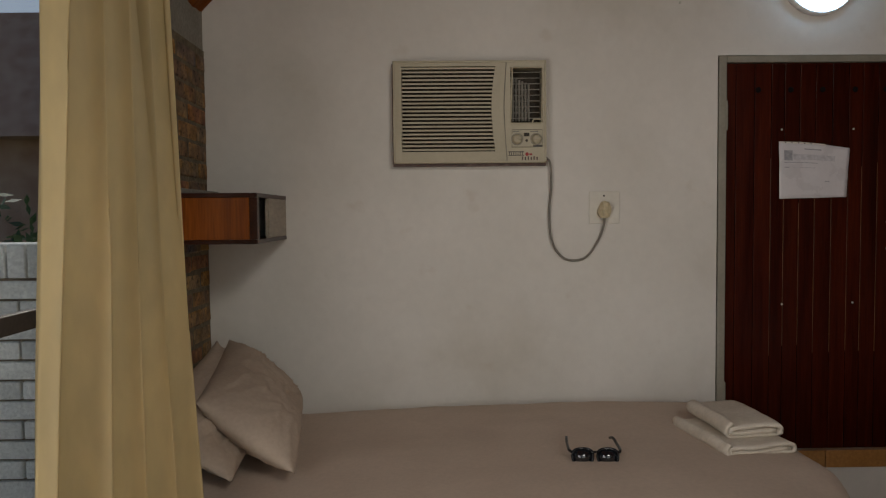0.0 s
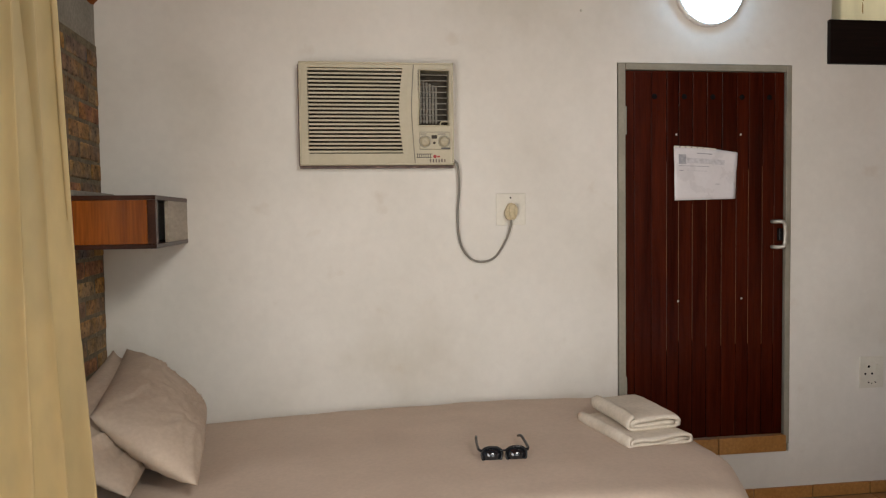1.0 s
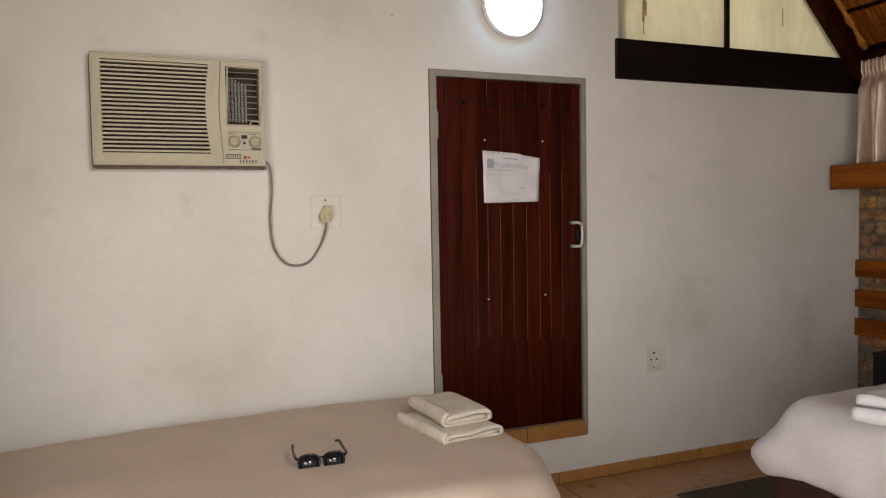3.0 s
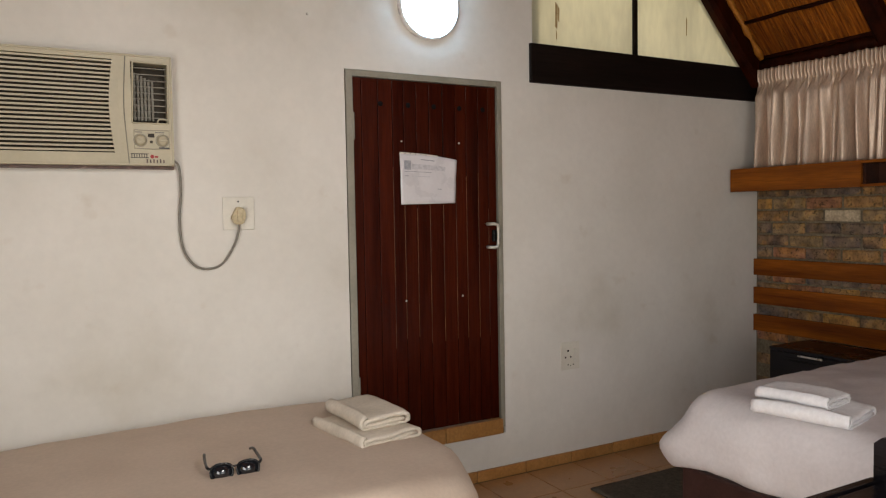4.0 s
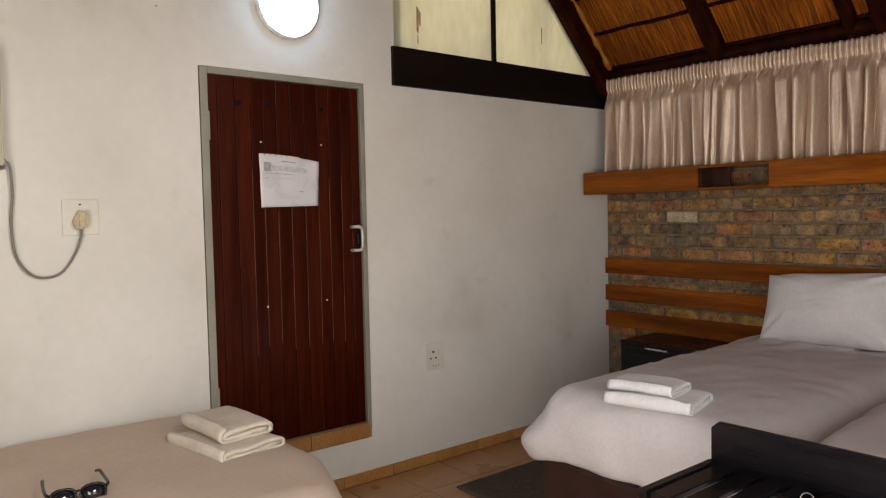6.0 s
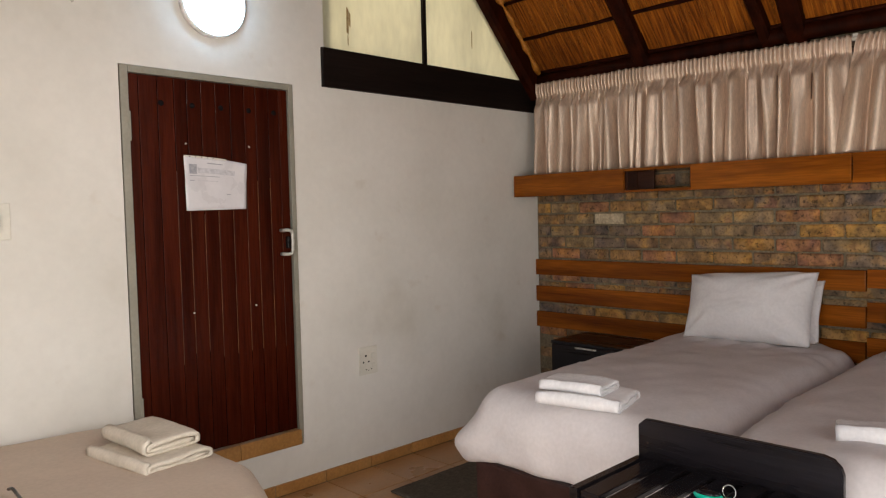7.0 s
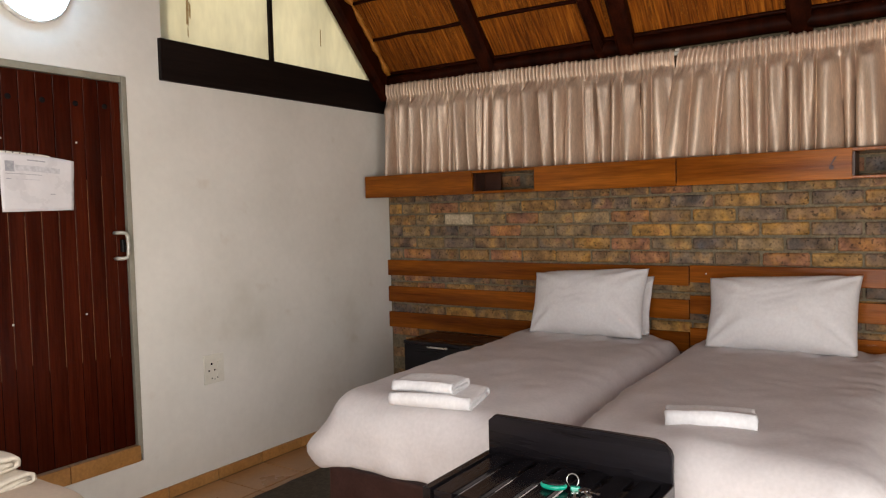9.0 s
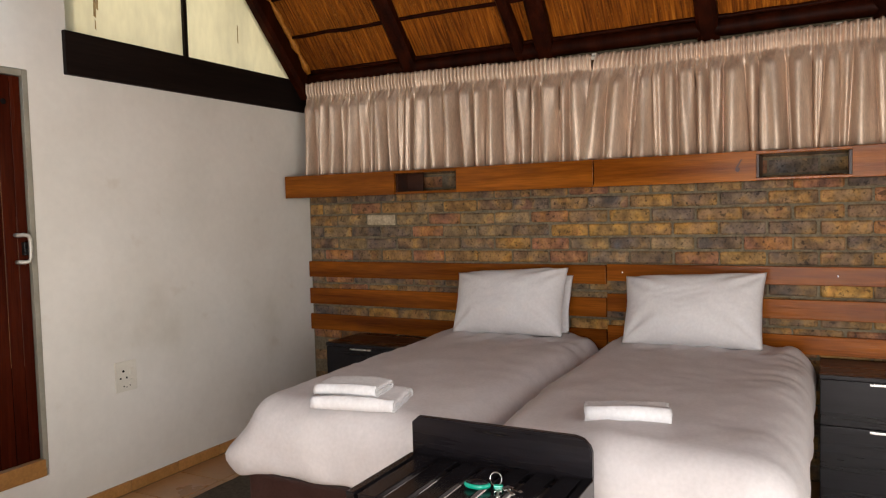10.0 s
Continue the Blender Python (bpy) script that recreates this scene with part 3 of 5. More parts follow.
def thatch_material():
    m, n, l, b = nodes_of("thatch")
    co, mp = n.new("ShaderNodeTexCoord"), n.new("ShaderNodeMapping")
    mp.inputs["Scale"].default_value = (2.2, 42.0, 2.2)
    l.new(co.outputs["Object"], mp.inputs["Vector"])
    a, c = n.new("ShaderNodeTexNoise"), n.new("ShaderNodeTexNoise")
    a.inputs["Scale"].default_value, a.inputs["Detail"].default_value = 2.2, 6
    c.inputs["Scale"].default_value, c.inputs["Detail"].default_value = 2.0, 3
    l.new(mp.outputs[0], a.inputs["Vector"])
    l.new(co.outputs["Object"], c.inputs["Vector"])
    mixf = n.new("ShaderNodeMath")
    mixf.operation = "MULTIPLY_ADD"
    mixf.inputs[1].default_value, mixf.inputs[2].default_value = 0.5, 0.0
    l.new(c.outputs["Fac"], mixf.inputs[0])
    add = n.new("ShaderNodeMath")
    add.operation = "MULTIPLY_ADD"
    add.inputs[1].default_value = 0.8
    l.new(a.outputs["Fac"], add.inputs[0])
    l.new(mixf.outputs[0], add.inputs[2])
    ramp = n.new("ShaderNodeValToRGB")
    stops = [(0.38, (0.025, 0.006, 0.001)), (0.56, (0.14, 0.036, 0.0025)), (0.70, (0.27, 0.075, 0.005)), (0.85, (0.44, 0.15, 0.014))]
    while len(ramp.color_ramp.elements) < len(stops):
        ramp.color_ramp.elements.new(0.5)
    for e, (p, col) in zip(ramp.color_ramp.elements, stops):
        e.position, e.color = p, (*col, 1)
    l.new(add.outputs[0], ramp.inputs[0])
    l.new(ramp.outputs[0], b.inputs["Base Color"])
    b.inputs["Roughness"].default_value = 0.7
    b.inputs["Specular IOR Level"].default_value = 0.12
    bp = n.new("ShaderNodeBump")
    bp.inputs["Strength"].default_value, bp.inputs["Distance"].default_value = 0.9, 0.012
    l.new(a.outputs["Fac"], bp.inputs["Height"])
    l.new(bp.outputs[0], b.inputs["Normal"])
    return m


structure("ceiling", thatch(), thatch_material(), "orange-brown thatched roof seen from below", "ceiling")


def reeds():
    """Loose reeds standing a little proud of the thatch, on the slope over the beds."""
    rnd = random.Random(4)
    bm = bmesh.new()
    for _ in range(2600):
        x, y = rnd.uniform(0.7, 1.93), rnd.uniform(-4.2, -0.1)
        ln, r = rnd.uniform(0.12, 0.34), rnd.uniform(0.0012, 0.0028)
        dx, dy = ln * 0.676, rnd.uniform(-0.012, 0.012)
        z = roof_z(x) - rnd.uniform(0.0, 0.012)
        p, q = Vector((x, y, z)), Vector((x - dx, y + dy, z + dx * PITCH - rnd.uniform(-0.004, 0.008)))
        a, b = Vector((0, r, 0)), Vector((r * 0.7, 0, r * 0.7))
        t = [bm.verts.new(v) for v in (p + a, p - a, p - b, q + a * 0.4, q - a * 0.4, q - b * 0.4)]
        for f in ((0, 1, 4, 3), (1, 2, 5, 4), (2, 0, 3, 5)):
            bm.faces.new([t[i] for i in f])
    return bm


tagged(part("loose_reeds", reeds(), STRAW, None, "loose orange-brown reeds hanging from the thatch"), category="thatch", kind="stuff")


def slope_beam(name, y0, y1, w, d, label, drop=0.0, x_top=RIDGE):
    """A beam under the thatch from the wall plate up the slope; y0 at its foot, y1 at its head."""
    bm = bmesh.new()
    n = 14
    k = math.hypot(1, PITCH)
    side = Vector((0, 1, 0)) * w / 2
    down = Vector((-PITCH / k, 0, -1 / k)) * d
    rings = []
    for i in range(n + 1):
        u = i / n
        x = 2.0 + (x_top - 2.0) * u
        p = Vector((x, y0 + (y1 - y0) * u, roof_z(x) + 0.01 - drop + 0.004 * wave((u * 5, y0, 0), 2)))
        c = 0.2
        rings.append([bm.verts.new(v) for v in (p + side, p + side + down * (1 - c), p + side * (1 - 2 * c) + down, p - side * (1 - 2 * c) + down, p - side + down * (1 - c), p - side)])
    for a, b in zip(rings, rings[1:]):
        for j in range(6):
            bm.faces.new((a[j], a[(j + 1) % 6], b[(j + 1) % 6], b[j]))
    bm.faces.new(rings[0])
    bm.faces.new(rings[-1][::-1])
    return tagged(part(name, bm, RAFTER_WOOD, None, label), category="rafter", group="roof rafters", kind="structure")


slope_beam("rafter_gable", -0.042, -0.042, 0.075, 0.142, "black-stained rafter along the gable wall")
slope_beam("rafter", -0.865, -0.83, 0.10, 0.075, "dark varnished roof rafter under the thatch")
slope_beam("rafter", -1.60, -1.40, 0.06, 0.07, "dark slanting roof pole beside a rafter")
slope_beam("rafter", -1.745, -1.85, 0.10, 0.075, "dark varnished roof rafter under the thatch")
slope_beam("rafter", -2.615, -2.62, 0.105, 0.075, "dark varnished roof rafter under the thatch")
slope_beam("rafter", -3.39, -3.40, 0.10, 0.075, "dark varnished roof rafter under the thatch")
slope_beam("rafter", -4.2, -4.2, 0.10, 0.12, "dark varnished roof rafter under the thatch")


def batten(i, x):
    bm = bmesh.new()
    pts = [(x + 0.006 * wave((k * 0.7, i, 0), 1.3), -0.09 - 4.4 * k / 30, roof_z(x) - 0.012 + 0.008 * wave((k * 0.9, i * 3, 4), 1.1)) for k in range(31)]
    tube(bm, pts, [0.012 + 0.003 * wave((k, i, 2), 0.9) for k in range(31)], 7)
    return tagged(part("batten", bm, RAFTER_WOOD, None, "dark thin batten pole carrying the thatch", True), category="batten", group="roof battens", kind="structure")


for i in range(9):
    batten(i, 1.905 - 0.18 * i)

plate = bmesh.new()
tube(plate, [(1.93, -0.02 - 4.5 * k / 20, 2.285 + 0.006 * wave((k, 1, 0), 0.8)) for k in range(21)], 0.045, 10)
structure("wall_plate", plate, RAFTER_WOOD, "dark round pole along the top of the brick wall", "beam", True)


def foam_seam():
    """Foam squeezed out along the gable rafter."""
    bm = bmesh.new()
    n = 46
    pts, rs = [], []
    for k in range(n):
        x = 1.9 - 1.6 * k / (n - 1)
        pts.append((x, -0.092 + 0.008 * wave((k * 0.5, 0, 0), 1.0), roof_z(x) - 0.022 + 0.012 * wave((k * 0.6, 3, 0), 1.0)))
        rs.append(0.017 + 0.022 * wave((k * 0.75, 7, 0), 1.0) + 0.008 * math.sin(k * 1.9))
    tube(bm, pts, [max(0.007, r) for r in rs], 9)
    return bm


structure("foam_seal", foam_seam(), FOAM, "lumpy amber foam seal along the gable rafter", "sealant", True)

# tie beam and the boarded gable opening above it
beam = boxes((0.183, 1.955, -0.022, 0.16, 2.077, 2.282), bevel=0.004)
structure("tie_beam", beam, BEAM_WOOD, "black-stained timber tie beam let into the wall", "beam")


def gable_panel(name, x0, x1):
    bm = bmesh.new()
    prism(bm, [(x0, 2.27), (x1, 2.27), (x1, roof_z(x1)), (x0, roof_z(x0))], 1, 0.05, 0.058)
    return structure(name, bm, GABLE_BOARD, "cream painted gable panel with rust streaks", "window")


panel_a = gable_panel("window_1", 0.19, 0.955)
panel_b = gable_panel("window_2", 0.975, 1.955)
structure("window_mullion", boxes((0.953, 0.977, 0.03, 0.075, 2.27, roof_z(0.96)), bevel=0.002), BEAM_WOOD, "thin black bar between the gable panels", "mullion")
stain = bmesh.new()
for dx, z0, z1, w in ((0.40, 2.40, 2.52, 0.016), (0.415, 2.44, 2.50, 0.012), (0.40, 2.34, 2.37, 0.006)):
    prism(stain, [(dx - w / 2, z0), (dx + w / 3, z0 - 0.01), (dx + w / 2, z1), (dx - w / 3, z1 + 0.015)], 1, 0.0445, 0.0465)
part("stain", stain, RUST_STAIN, panel_a, "brown rust streak")
stain = bmesh.new()
prism(stain, [(1.384, 2.46), (1.39, 2.45), (1.392, 2.55), (1.386, 2.56)], 1, 0.0445, 0.0465)
part("stain", stain, RUST_STAIN, panel_b, "thin brown rust streak")

# skirting and sill tiles
skirting = structure("baseboard", boxes((XW + 0.01, XE - 0.01, -0.006, -0.001, 0, 0.054)), GROUT, "low terracotta tile skirting with pale joints", "skirting")
for k in range(17):
    xa = 0.127 + 0.305 * (k - 11)
    xb = min(xa + 0.300, XE - 0.012)
    if xb > XW + 0.05:
        xa = max(xa, XW + 0.012)
        part("tile", boxes((xa, xb, -0.013, -0.002, 0.0, 0.058 + 0.002 * wave((k, 0, 0), 1.3)), bevel=0.002), SKIRT, skirting)

# ---------------------------------------------------------------- the raised door
door_frame = thing("door_frame", (-0.42, 0.05, 0.235), "grey painted steel door frame in the plaster wall", "door frame", kind="structure")
part("jamb", boxes((-0.851, -0.817, -0.006, 0.11, 0.30, 2.068), bevel=0.003), FRAME_PAINT, door_frame)
part("jamb", boxes((-0.024, 0.002, -0.006, 0.11, 0.268, 2.068), bevel=0.003), FRAME_PAINT, door_frame)
part("head", boxes((-0.8165, -0.0245, -0.006, 0.11, 2.038, 2.068), bevel=0.003), FRAME_PAINT, door_frame)

sill = structure("door_sill", boxes((-0.845, -0.004, 0.0, 0.14, 0.233, 0.308)), GROUT, "terracotta tiled threshold of the raised door", "threshold")
for xa, xb in ((-0.843, -0.668), (-0.664, -0.362), (-0.358, -0.016)):
    part("tile", boxes((xa, xb, -0.012, 0.10, 0.234, 0.312), bevel=0.003), SKIRT, sill)

door = thing("door_1", (-0.42, 0.03, 0.316), "closed dark mahogany plank door with narrow grooves", "door", kind="structure")
edges = [-0.815, -0.770, -0.687, -0.612, -0.553, -0.485, -0.415, -0.340, -0.267, -0.205, -0.135, -0.075, -0.026]
part("backing", boxes((-0.815, -0.026, 0.020, 0.045, 0.318, 2.034)), GROOVE, door, "groove bottoms in worn golden brown")
for xa, xb in zip(edges, edges[1:]):
    part("plank", boxes((xa + 0.0015, xb - 0.0015, 0.010, 0.026, 0.316, 2.036), bevel=0.0015), DOOR_WOOD, door)
for k, x in enumerate(edges[3:-1]):
    part("worn_groove", boxes((x - 0.0017, x + 0.0017, 0.0128, 0.0192, 0.74 + 0.10 * abs(wave((k * 1.7, 0, 0), 1.0)), 1.62 - 0.35 * abs(wave((k * 2.3, 5, 0), 1.0)))), GROOVE_PALE, door, "pale worn groove")
for x in (-0.672, -0.527, -0.386, -0.241, -0.103):
    part("bolt", lathe(bmesh.new(), (x, 0.012, 1.920), (0, -1, 0), [(0.013, 0.0), (0.013, 0.003), (0.009, 0.005), (0.0, 0.0055)], 14), HOLE, door, "black bolt head")
for x, z in ((-0.565, 1.746), (-0.246, 1.746), (-0.556, 0.971), (-0.238, 0.975)):
    part("nail", lathe(bmesh.new(), (x, 0.010, z), (0, -1, 0), [(0.0045, 0.0), (0.0045, 0.002), (0.0, 0.003)], 10), HANDLE_GREY, door, "pale nail head")
handle = bmesh.new()
pts = [(-0.088, 0.006, 1.336), (-0.088, -0.02, 1.336), (-0.075, -0.034, 1.337), (-0.055, -0.036, 1.334), (-0.047, -0.036, 1.318), (-0.0455, -0.036, 1.277),
       (-0.047, -0.036, 1.236), (-0.055, -0.036, 1.219), (-0.075, -0.034, 1.216), (-0.088, -0.02, 1.217), (-0.088, 0.006, 1.217)]
tube(handle, pts, 0.0085, 10)
hd = part("door_handle", handle, HANDLE_GREY, door, "worn grey metal pull handle", True)
part("lock", boxes((-0.060, -0.026, -0.012, 0.011, 1.245, 1.305), bevel=0.003), BLACK_PLASTIC, door, "black lock case")
part("hinge", boxes((-0.824, -0.812, -0.008, 0.012, 1.745, 1.872), bevel=0.002), FRAME_PAINT, door, "grey steel hinge")
part("hinge", boxes((-0.824, -0.812, -0.008, 0.012, 0.50, 0.627), bevel=0.002), FRAME_PAINT, door, "grey steel hinge")


def notice():
    e = thing("notice", (-0.42, 0.006, 1.44), "white paper notice in a clear sleeve pinned on the door", "notice")
    a, b, c, d = Vector((-0.575, 0.006, 1.441)), Vector((-0.276, 0.006, 1.446)), Vector((-0.268, 0.006, 1.660)), Vector((-0.580, 0.006, 1.690))

    def spot(u, v):
        p = a.lerp(b, u).lerp(d.lerp(c, u), v)
        lift = 0.004 + 0.006 * abs(wave((u * 2, v * 2, 0), 1.2)) + 0.012 * max(0, u + v - 1.5)
        p.z += 0.006 * math.sin(3 * u) * v
        return Vector((p.x, 0.008 - lift, p.z))
    bm = sheet(bmesh.new(), 18, 14, spot)
    ob = part("sheet", bm, PAPER, e, smooth=True)
    ob.modifiers.new("thickness", "SOLIDIFY").thickness = 0.001

    def bar(name, u0, u1, v0, v1, m):
        g = bmesh.new()
        sheet(g, 6, 2, lambda u, v: spot(u0 + (u1 - u0) * u, v0 + (v1 - v0) * v) + Vector((0, -0.0022, 0)))
        o = part(name, g, m, e)
        o.modifiers.new("thickness", "SOLIDIFY").thickness = 0.0004
    bar("printed_block", 0.07, 0.19, 0.68, 0.86, INK_GREY)
    bar("printed_block", 0.20, 0.80, 0.70, 0.80, INK_PALE)
    bar("printed_bar", 0.36, 0.60, 0.885, 0.905, INK_GREY)
    bar("printed_bar", 0.07, 0.55, 0.64, 0.652, INK_GREY)
    bar("printed_bar", 0.07, 0.14, 0.55, 0.565, INK_GREY)
    bar("printed_bar", 0.20, 0.52, 0.55, 0.562, INK_PALE)
    bar("printed_bar", 0.66, 0.73, 0.30, 0.315, INK_GREY)
    edge = bmesh.new()
    sheet(edge, 10, 1, lambda u, v: spot(0.0 + 0.66 * u, 0.985 + 0.03 * v) + Vector((0, -0.0025, 0)))
    part("sleeve_edge", edge, PLASTIC_WHITE, e, "perforated edge of the plastic sleeve").modifiers.new("thickness", "SOLIDIFY").thickness = 0.0006
    for k in range(5):
        part("punched_hole", lathe(bmesh.new(), spot(0.09 + 0.09 * k, 1.0) + Vector((0, -0.003, 0)), (0, -1, 0), [(0.003, 0), (0.003, 0.0006)], 10), HOLE, e)


notice()
wall_screw = thing("wall_screw", (-1.024, 0, 2.298), "small pale screw head in the white plaster wall", "screw")
part("head", lathe(bmesh.new(), (-1.024, 0.0, 2.298), (0, -1, 0), [(0.006, 0.0), (0.006, 0.004), (0.003, 0.006)], 12), HANDLE_GREY, wall_screw)

# ---------------------------------------------------------------- wall fittings
lamp = thing("wall_lamp", (-0.42, 0.0, 2.40), "round white bulkhead lamp, lit, on the plaster wall", "wall lamp")
part("base", lathe(bmesh.new(), (-0.42, 0.0, 2.396), (0, -1, 0), [(0.153, 0.0), (0.160, 0.004), (0.160, 0.030), (0.153, 0.036)], 56), WHITE_RIM, lamp, "white rim", True)
part("diffuser", lathe(bmesh.new(), (-0.42, -0.034, 2.396), (0, -1, 0), [(0.152, 0.0), (0.147, 0.014), (0.135, 0.030), (0.105, 0.044), (0.06, 0.052), (0.0, 0.055)], 56), LAMP_GLOW, lamp, "glowing opal diffuser", True)


def socket(name, x0, x1, z0, z1, label, holes):
    e = thing(name, ((x0 + x1) / 2, 0, z0), label, "power socket")
    part("plate", boxes((x0, x1, -0.008, 0.001, z0, z1), bevel=0.003), PLASTIC_WHITE, e)
    for dx, dz, r in holes:
        part("hole", lathe(bmesh.new(), (x0 + dx, -0.0075, z0 + dz), (0, -1, 0), [(r, 0.0), (r, 0.0012)], 12), HOLE, e)
    return e


s2 = socket("power_socket", 0.371, 0.497, 0.519, 0.673, "white square power socket with switch on the wall",
            [(0.046, 0.105, 0.0065), (0.028, 0.070, 0.0055), (0.064, 0.070, 0.0055), (0.046, 0.028, 0.004), (0.063, 0.022, 0.003), (0.082, 0.028, 0.004)])
part("switch", boxes((0.453, 0.478, -0.014, -0.006, 0.60, 0.635), bevel=0.002), PLASTIC_WHITE, s2)
part("switch", boxes((0.453, 0.478, -0.012, -0.006, 0.548, 0.578), bevel=0.002), PLASTIC_WHITE, s2)
s1 = socket("power_socket", -1.423, -1.288, 1.339, 1.481, "flush ivory power socket with a plug in it", [(0.066, 0.122, 0.004), (0.066, 0.022, 0.004)])
part("switch", boxes((-1.336, -1.318, -0.013, -0.006, 1.418, 1.438), bevel=0.002), PLASTIC_WHITE, s1)

plug = thing("power_plug", (-1.360, -0.01, 1.40), "yellowed plug with a grey cord hanging in a loop", "plug")
bm = bmesh.new()
prism(bm, [(-1.392, 1.392), (-1.378, 1.363), (-1.342, 1.363), (-1.330, 1.400), (-1.340, 1.432), (-1.368, 1.440)], 1, -0.008, -0.046)
bmesh.ops.bevel(bm, geom=list(bm.edges), offset=0.005, segments=2, affect="EDGES")
part("body", bm, PLUG_BEIGE, plug)
part("rib", boxes((-1.372, -1.348, -0.054, -0.044, 1.372, 1.43), bevel=0.004), PLUG_BEIGE, plug)


def spline(ctrl, n=10):
    """Points on a smooth curve through ctrl."""
    c = [Vector(p) for p in ctrl]
    c = [2 * c[0] - c[1]] + c + [2 * c[-1] - c[-2]]
    out = []
    for i in range(1, len(c) - 2):
        p0, p1, p2, p3 = c[i - 1: i + 3]
        for k in range(n):
            t = k / n
            out.append(0.5 * (2 * p1 + (p2 - p0) * t + (2 * p0 - 5 * p1 + 4 * p2 - p3) * t * t + (3 * p1 - p0 - 3 * p2 + p3) * t ** 3))
    return out + [c[-2]]


cord = tube(bmesh.new(), spline([(-1.618, -0.03, 1.632), (-1.597, -0.028, 1.60), (-1.592, -0.02, 1.50), (-1.600, -0.016, 1.39), (-1.590, -0.014, 1.27), (-1.550, -0.013, 1.20),
                                 (-1.497, -0.013, 1.178), (-1.435, -0.013, 1.195), (-1.385, -0.016, 1.265), (-1.363, -0.024, 1.330), (-1.360, -0.028, 1.366)], 8), 0.0052, 8)
part("cord", cord, CORD_GREY, plug, "grey cord", True)


def air_conditioner():
    e = thing("air_conditioner", (-1.947, 0, 1.60), "old beige window air conditioner set through the wall", "air conditioner")
    x0, x1, z0, z1 = -2.276, -1.618, 1.606, 2.042
    y1 = -0.058
    gx0, gx1, gz0, gz1 = -2.240, -1.822, 1.655, 2.018
    wx0, wx1, wz0, wz1 = -1.772, -1.634, 1.774, 2.014
    # Solid dark block that backs the gaps between the louvres.
    part("case", boxes((-2.258, -1.636, 0.03, 0.24, 1.616, 2.022)), AC_DARK, e, "dark block filling the case")
    part("sleeve", boxes((x0 - 0.003, x1 + 0.003, -0.03, 0.02, 1.594, 1.6055), (x0 - 0.006, x0 - 0.0005, -0.026, 0.02, 1.606, 2.036), bevel=0.001), AC_METAL, e, "rusted metal sleeve edge")
    for r in ((x0, gx0, z0, z1), (gx1, wx0, z0, z1), (wx1, x1, z0, z1), (gx0, gx1, z0, gz0), (gx0, gx1, gz1, z1), (wx0, wx1, z0, wz0), (wx0, wx1, wz1, z1)):
        part("front_panel", boxes((r[0], r[1], y1, 0.03, r[2], r[3])), AC_PLASTIC, e, "aged beige plastic front")
    rim = bmesh.new()
    for r in ((x0, x0 + 0.008, z0, z1), (x1 - 0.008, x1, z0, z1), (x0, x1, z0, z0 + 0.008), (x0, x1, z1 - 0.008, z1)):
        box(rim, r[0], r[1], y1 - 0.005, y1 + 0.001, r[2], r[3], bevel=0.002)
    part("rim", rim, AC_PLASTIC, e)
    n = 22
    for k in range(n):
        z = gz0 + (gz1 - gz0) * (k + 0.5) / n
        bm = bmesh.new()
        xr = gx1 - 0.012 - 0.016 * math.sin(math.pi * (k + 0.5) / n)
        prism(bm, [(y1 - 0.002, z - 0.0040), (y1 - 0.003, z + 0.0035), (y1 + 0.012, z + 0.0062), (y1 + 0.012, z + 0.0008)], 0, gx0 - 0.001, xr)
        part("louvre", bm, AC_PLASTIC, e)
    div = bmesh.new()
    m = 16
    left = [(gx1 - 0.015 - 0.016 * math.sin(math.pi * k / m), gz0 + (gz1 - gz0) * k / m) for k in range(m + 1)]
    prism(div, left + [(gx1 + 0.004, gz1), (gx1 + 0.004, gz0)], 1, y1 - 0.003, y1 + 0.016)
    part("curved_border", div, AC_PLASTIC, e)
    part("seam", tube(bmesh.new(), spline([(-1.787, y1 - 0.001, 1.607), (-1.796, y1 - 0.001, 1.74), (-1.800, y1 - 0.001, 1.86), (-1.790, y1 - 0.001, 2.034)], 8), 0.0022, 6), AC_GREY, e, "thin moulded seam")
    # Flat dark panel behind the vanes and bars.
    part("outlet", boxes((wx0, wx1, 0.024, 0.029, wz0, wz1)), AC_DARK, e, "dark panel behind the outlet bars")
    for k in range(6):
        x = wx0 + 0.014 + 0.0135 * k
        bm = boxes((x, x + 0.009, 0.002, 0.022, wz0 + 0.018, wz1 - 0.032 - 0.006 * k), bevel=0.001)
        part("vane", bm, AC_GREY, e)
    for k in range(9):
        z = wz0 + 0.022 + 0.0245 * k
        part("bar", boxes((wx0 + 0.002, wx1 - 0.002, -0.046, -0.036, z, z + 0.0035), bevel=0.001), AC_GREY, e)
    part("outlet_frame", tube(bmesh.new(), [(wx0 + 0.012, -0.060, wz1), (wx1 - 0.004, -0.060, wz1 - 0.002), (wx1, -0.060, wz1 - 0.008), (wx1 - 0.004, -0.060, wz0 + 0.004), (wx1 - 0.008, -0.060, wz0), (wx0 + 0.004, -0.060, wz0),
                                              (wx0, -0.060, wz0 + 0.006), (wx0 + 0.008, -0.060, wz1 - 0.004)], 0.0035, 8, True), AC_PLASTIC, e, "", True)
    part("latch", tube(bmesh.new(), spline([(-1.678, -0.062, 1.776), (-1.674, -0.064, 1.789), (-1.660, -0.064, 1.791), (-1.640, -0.062, 1.790)], 6), 0.003, 6), AC_PLASTIC, e)
    cp = part("control_panel", boxes((-1.768, -1.634, y1 - 0.004, y1 + 0.002, 1.671, 1.748), bevel=0.002), AC_PLASTIC, e)
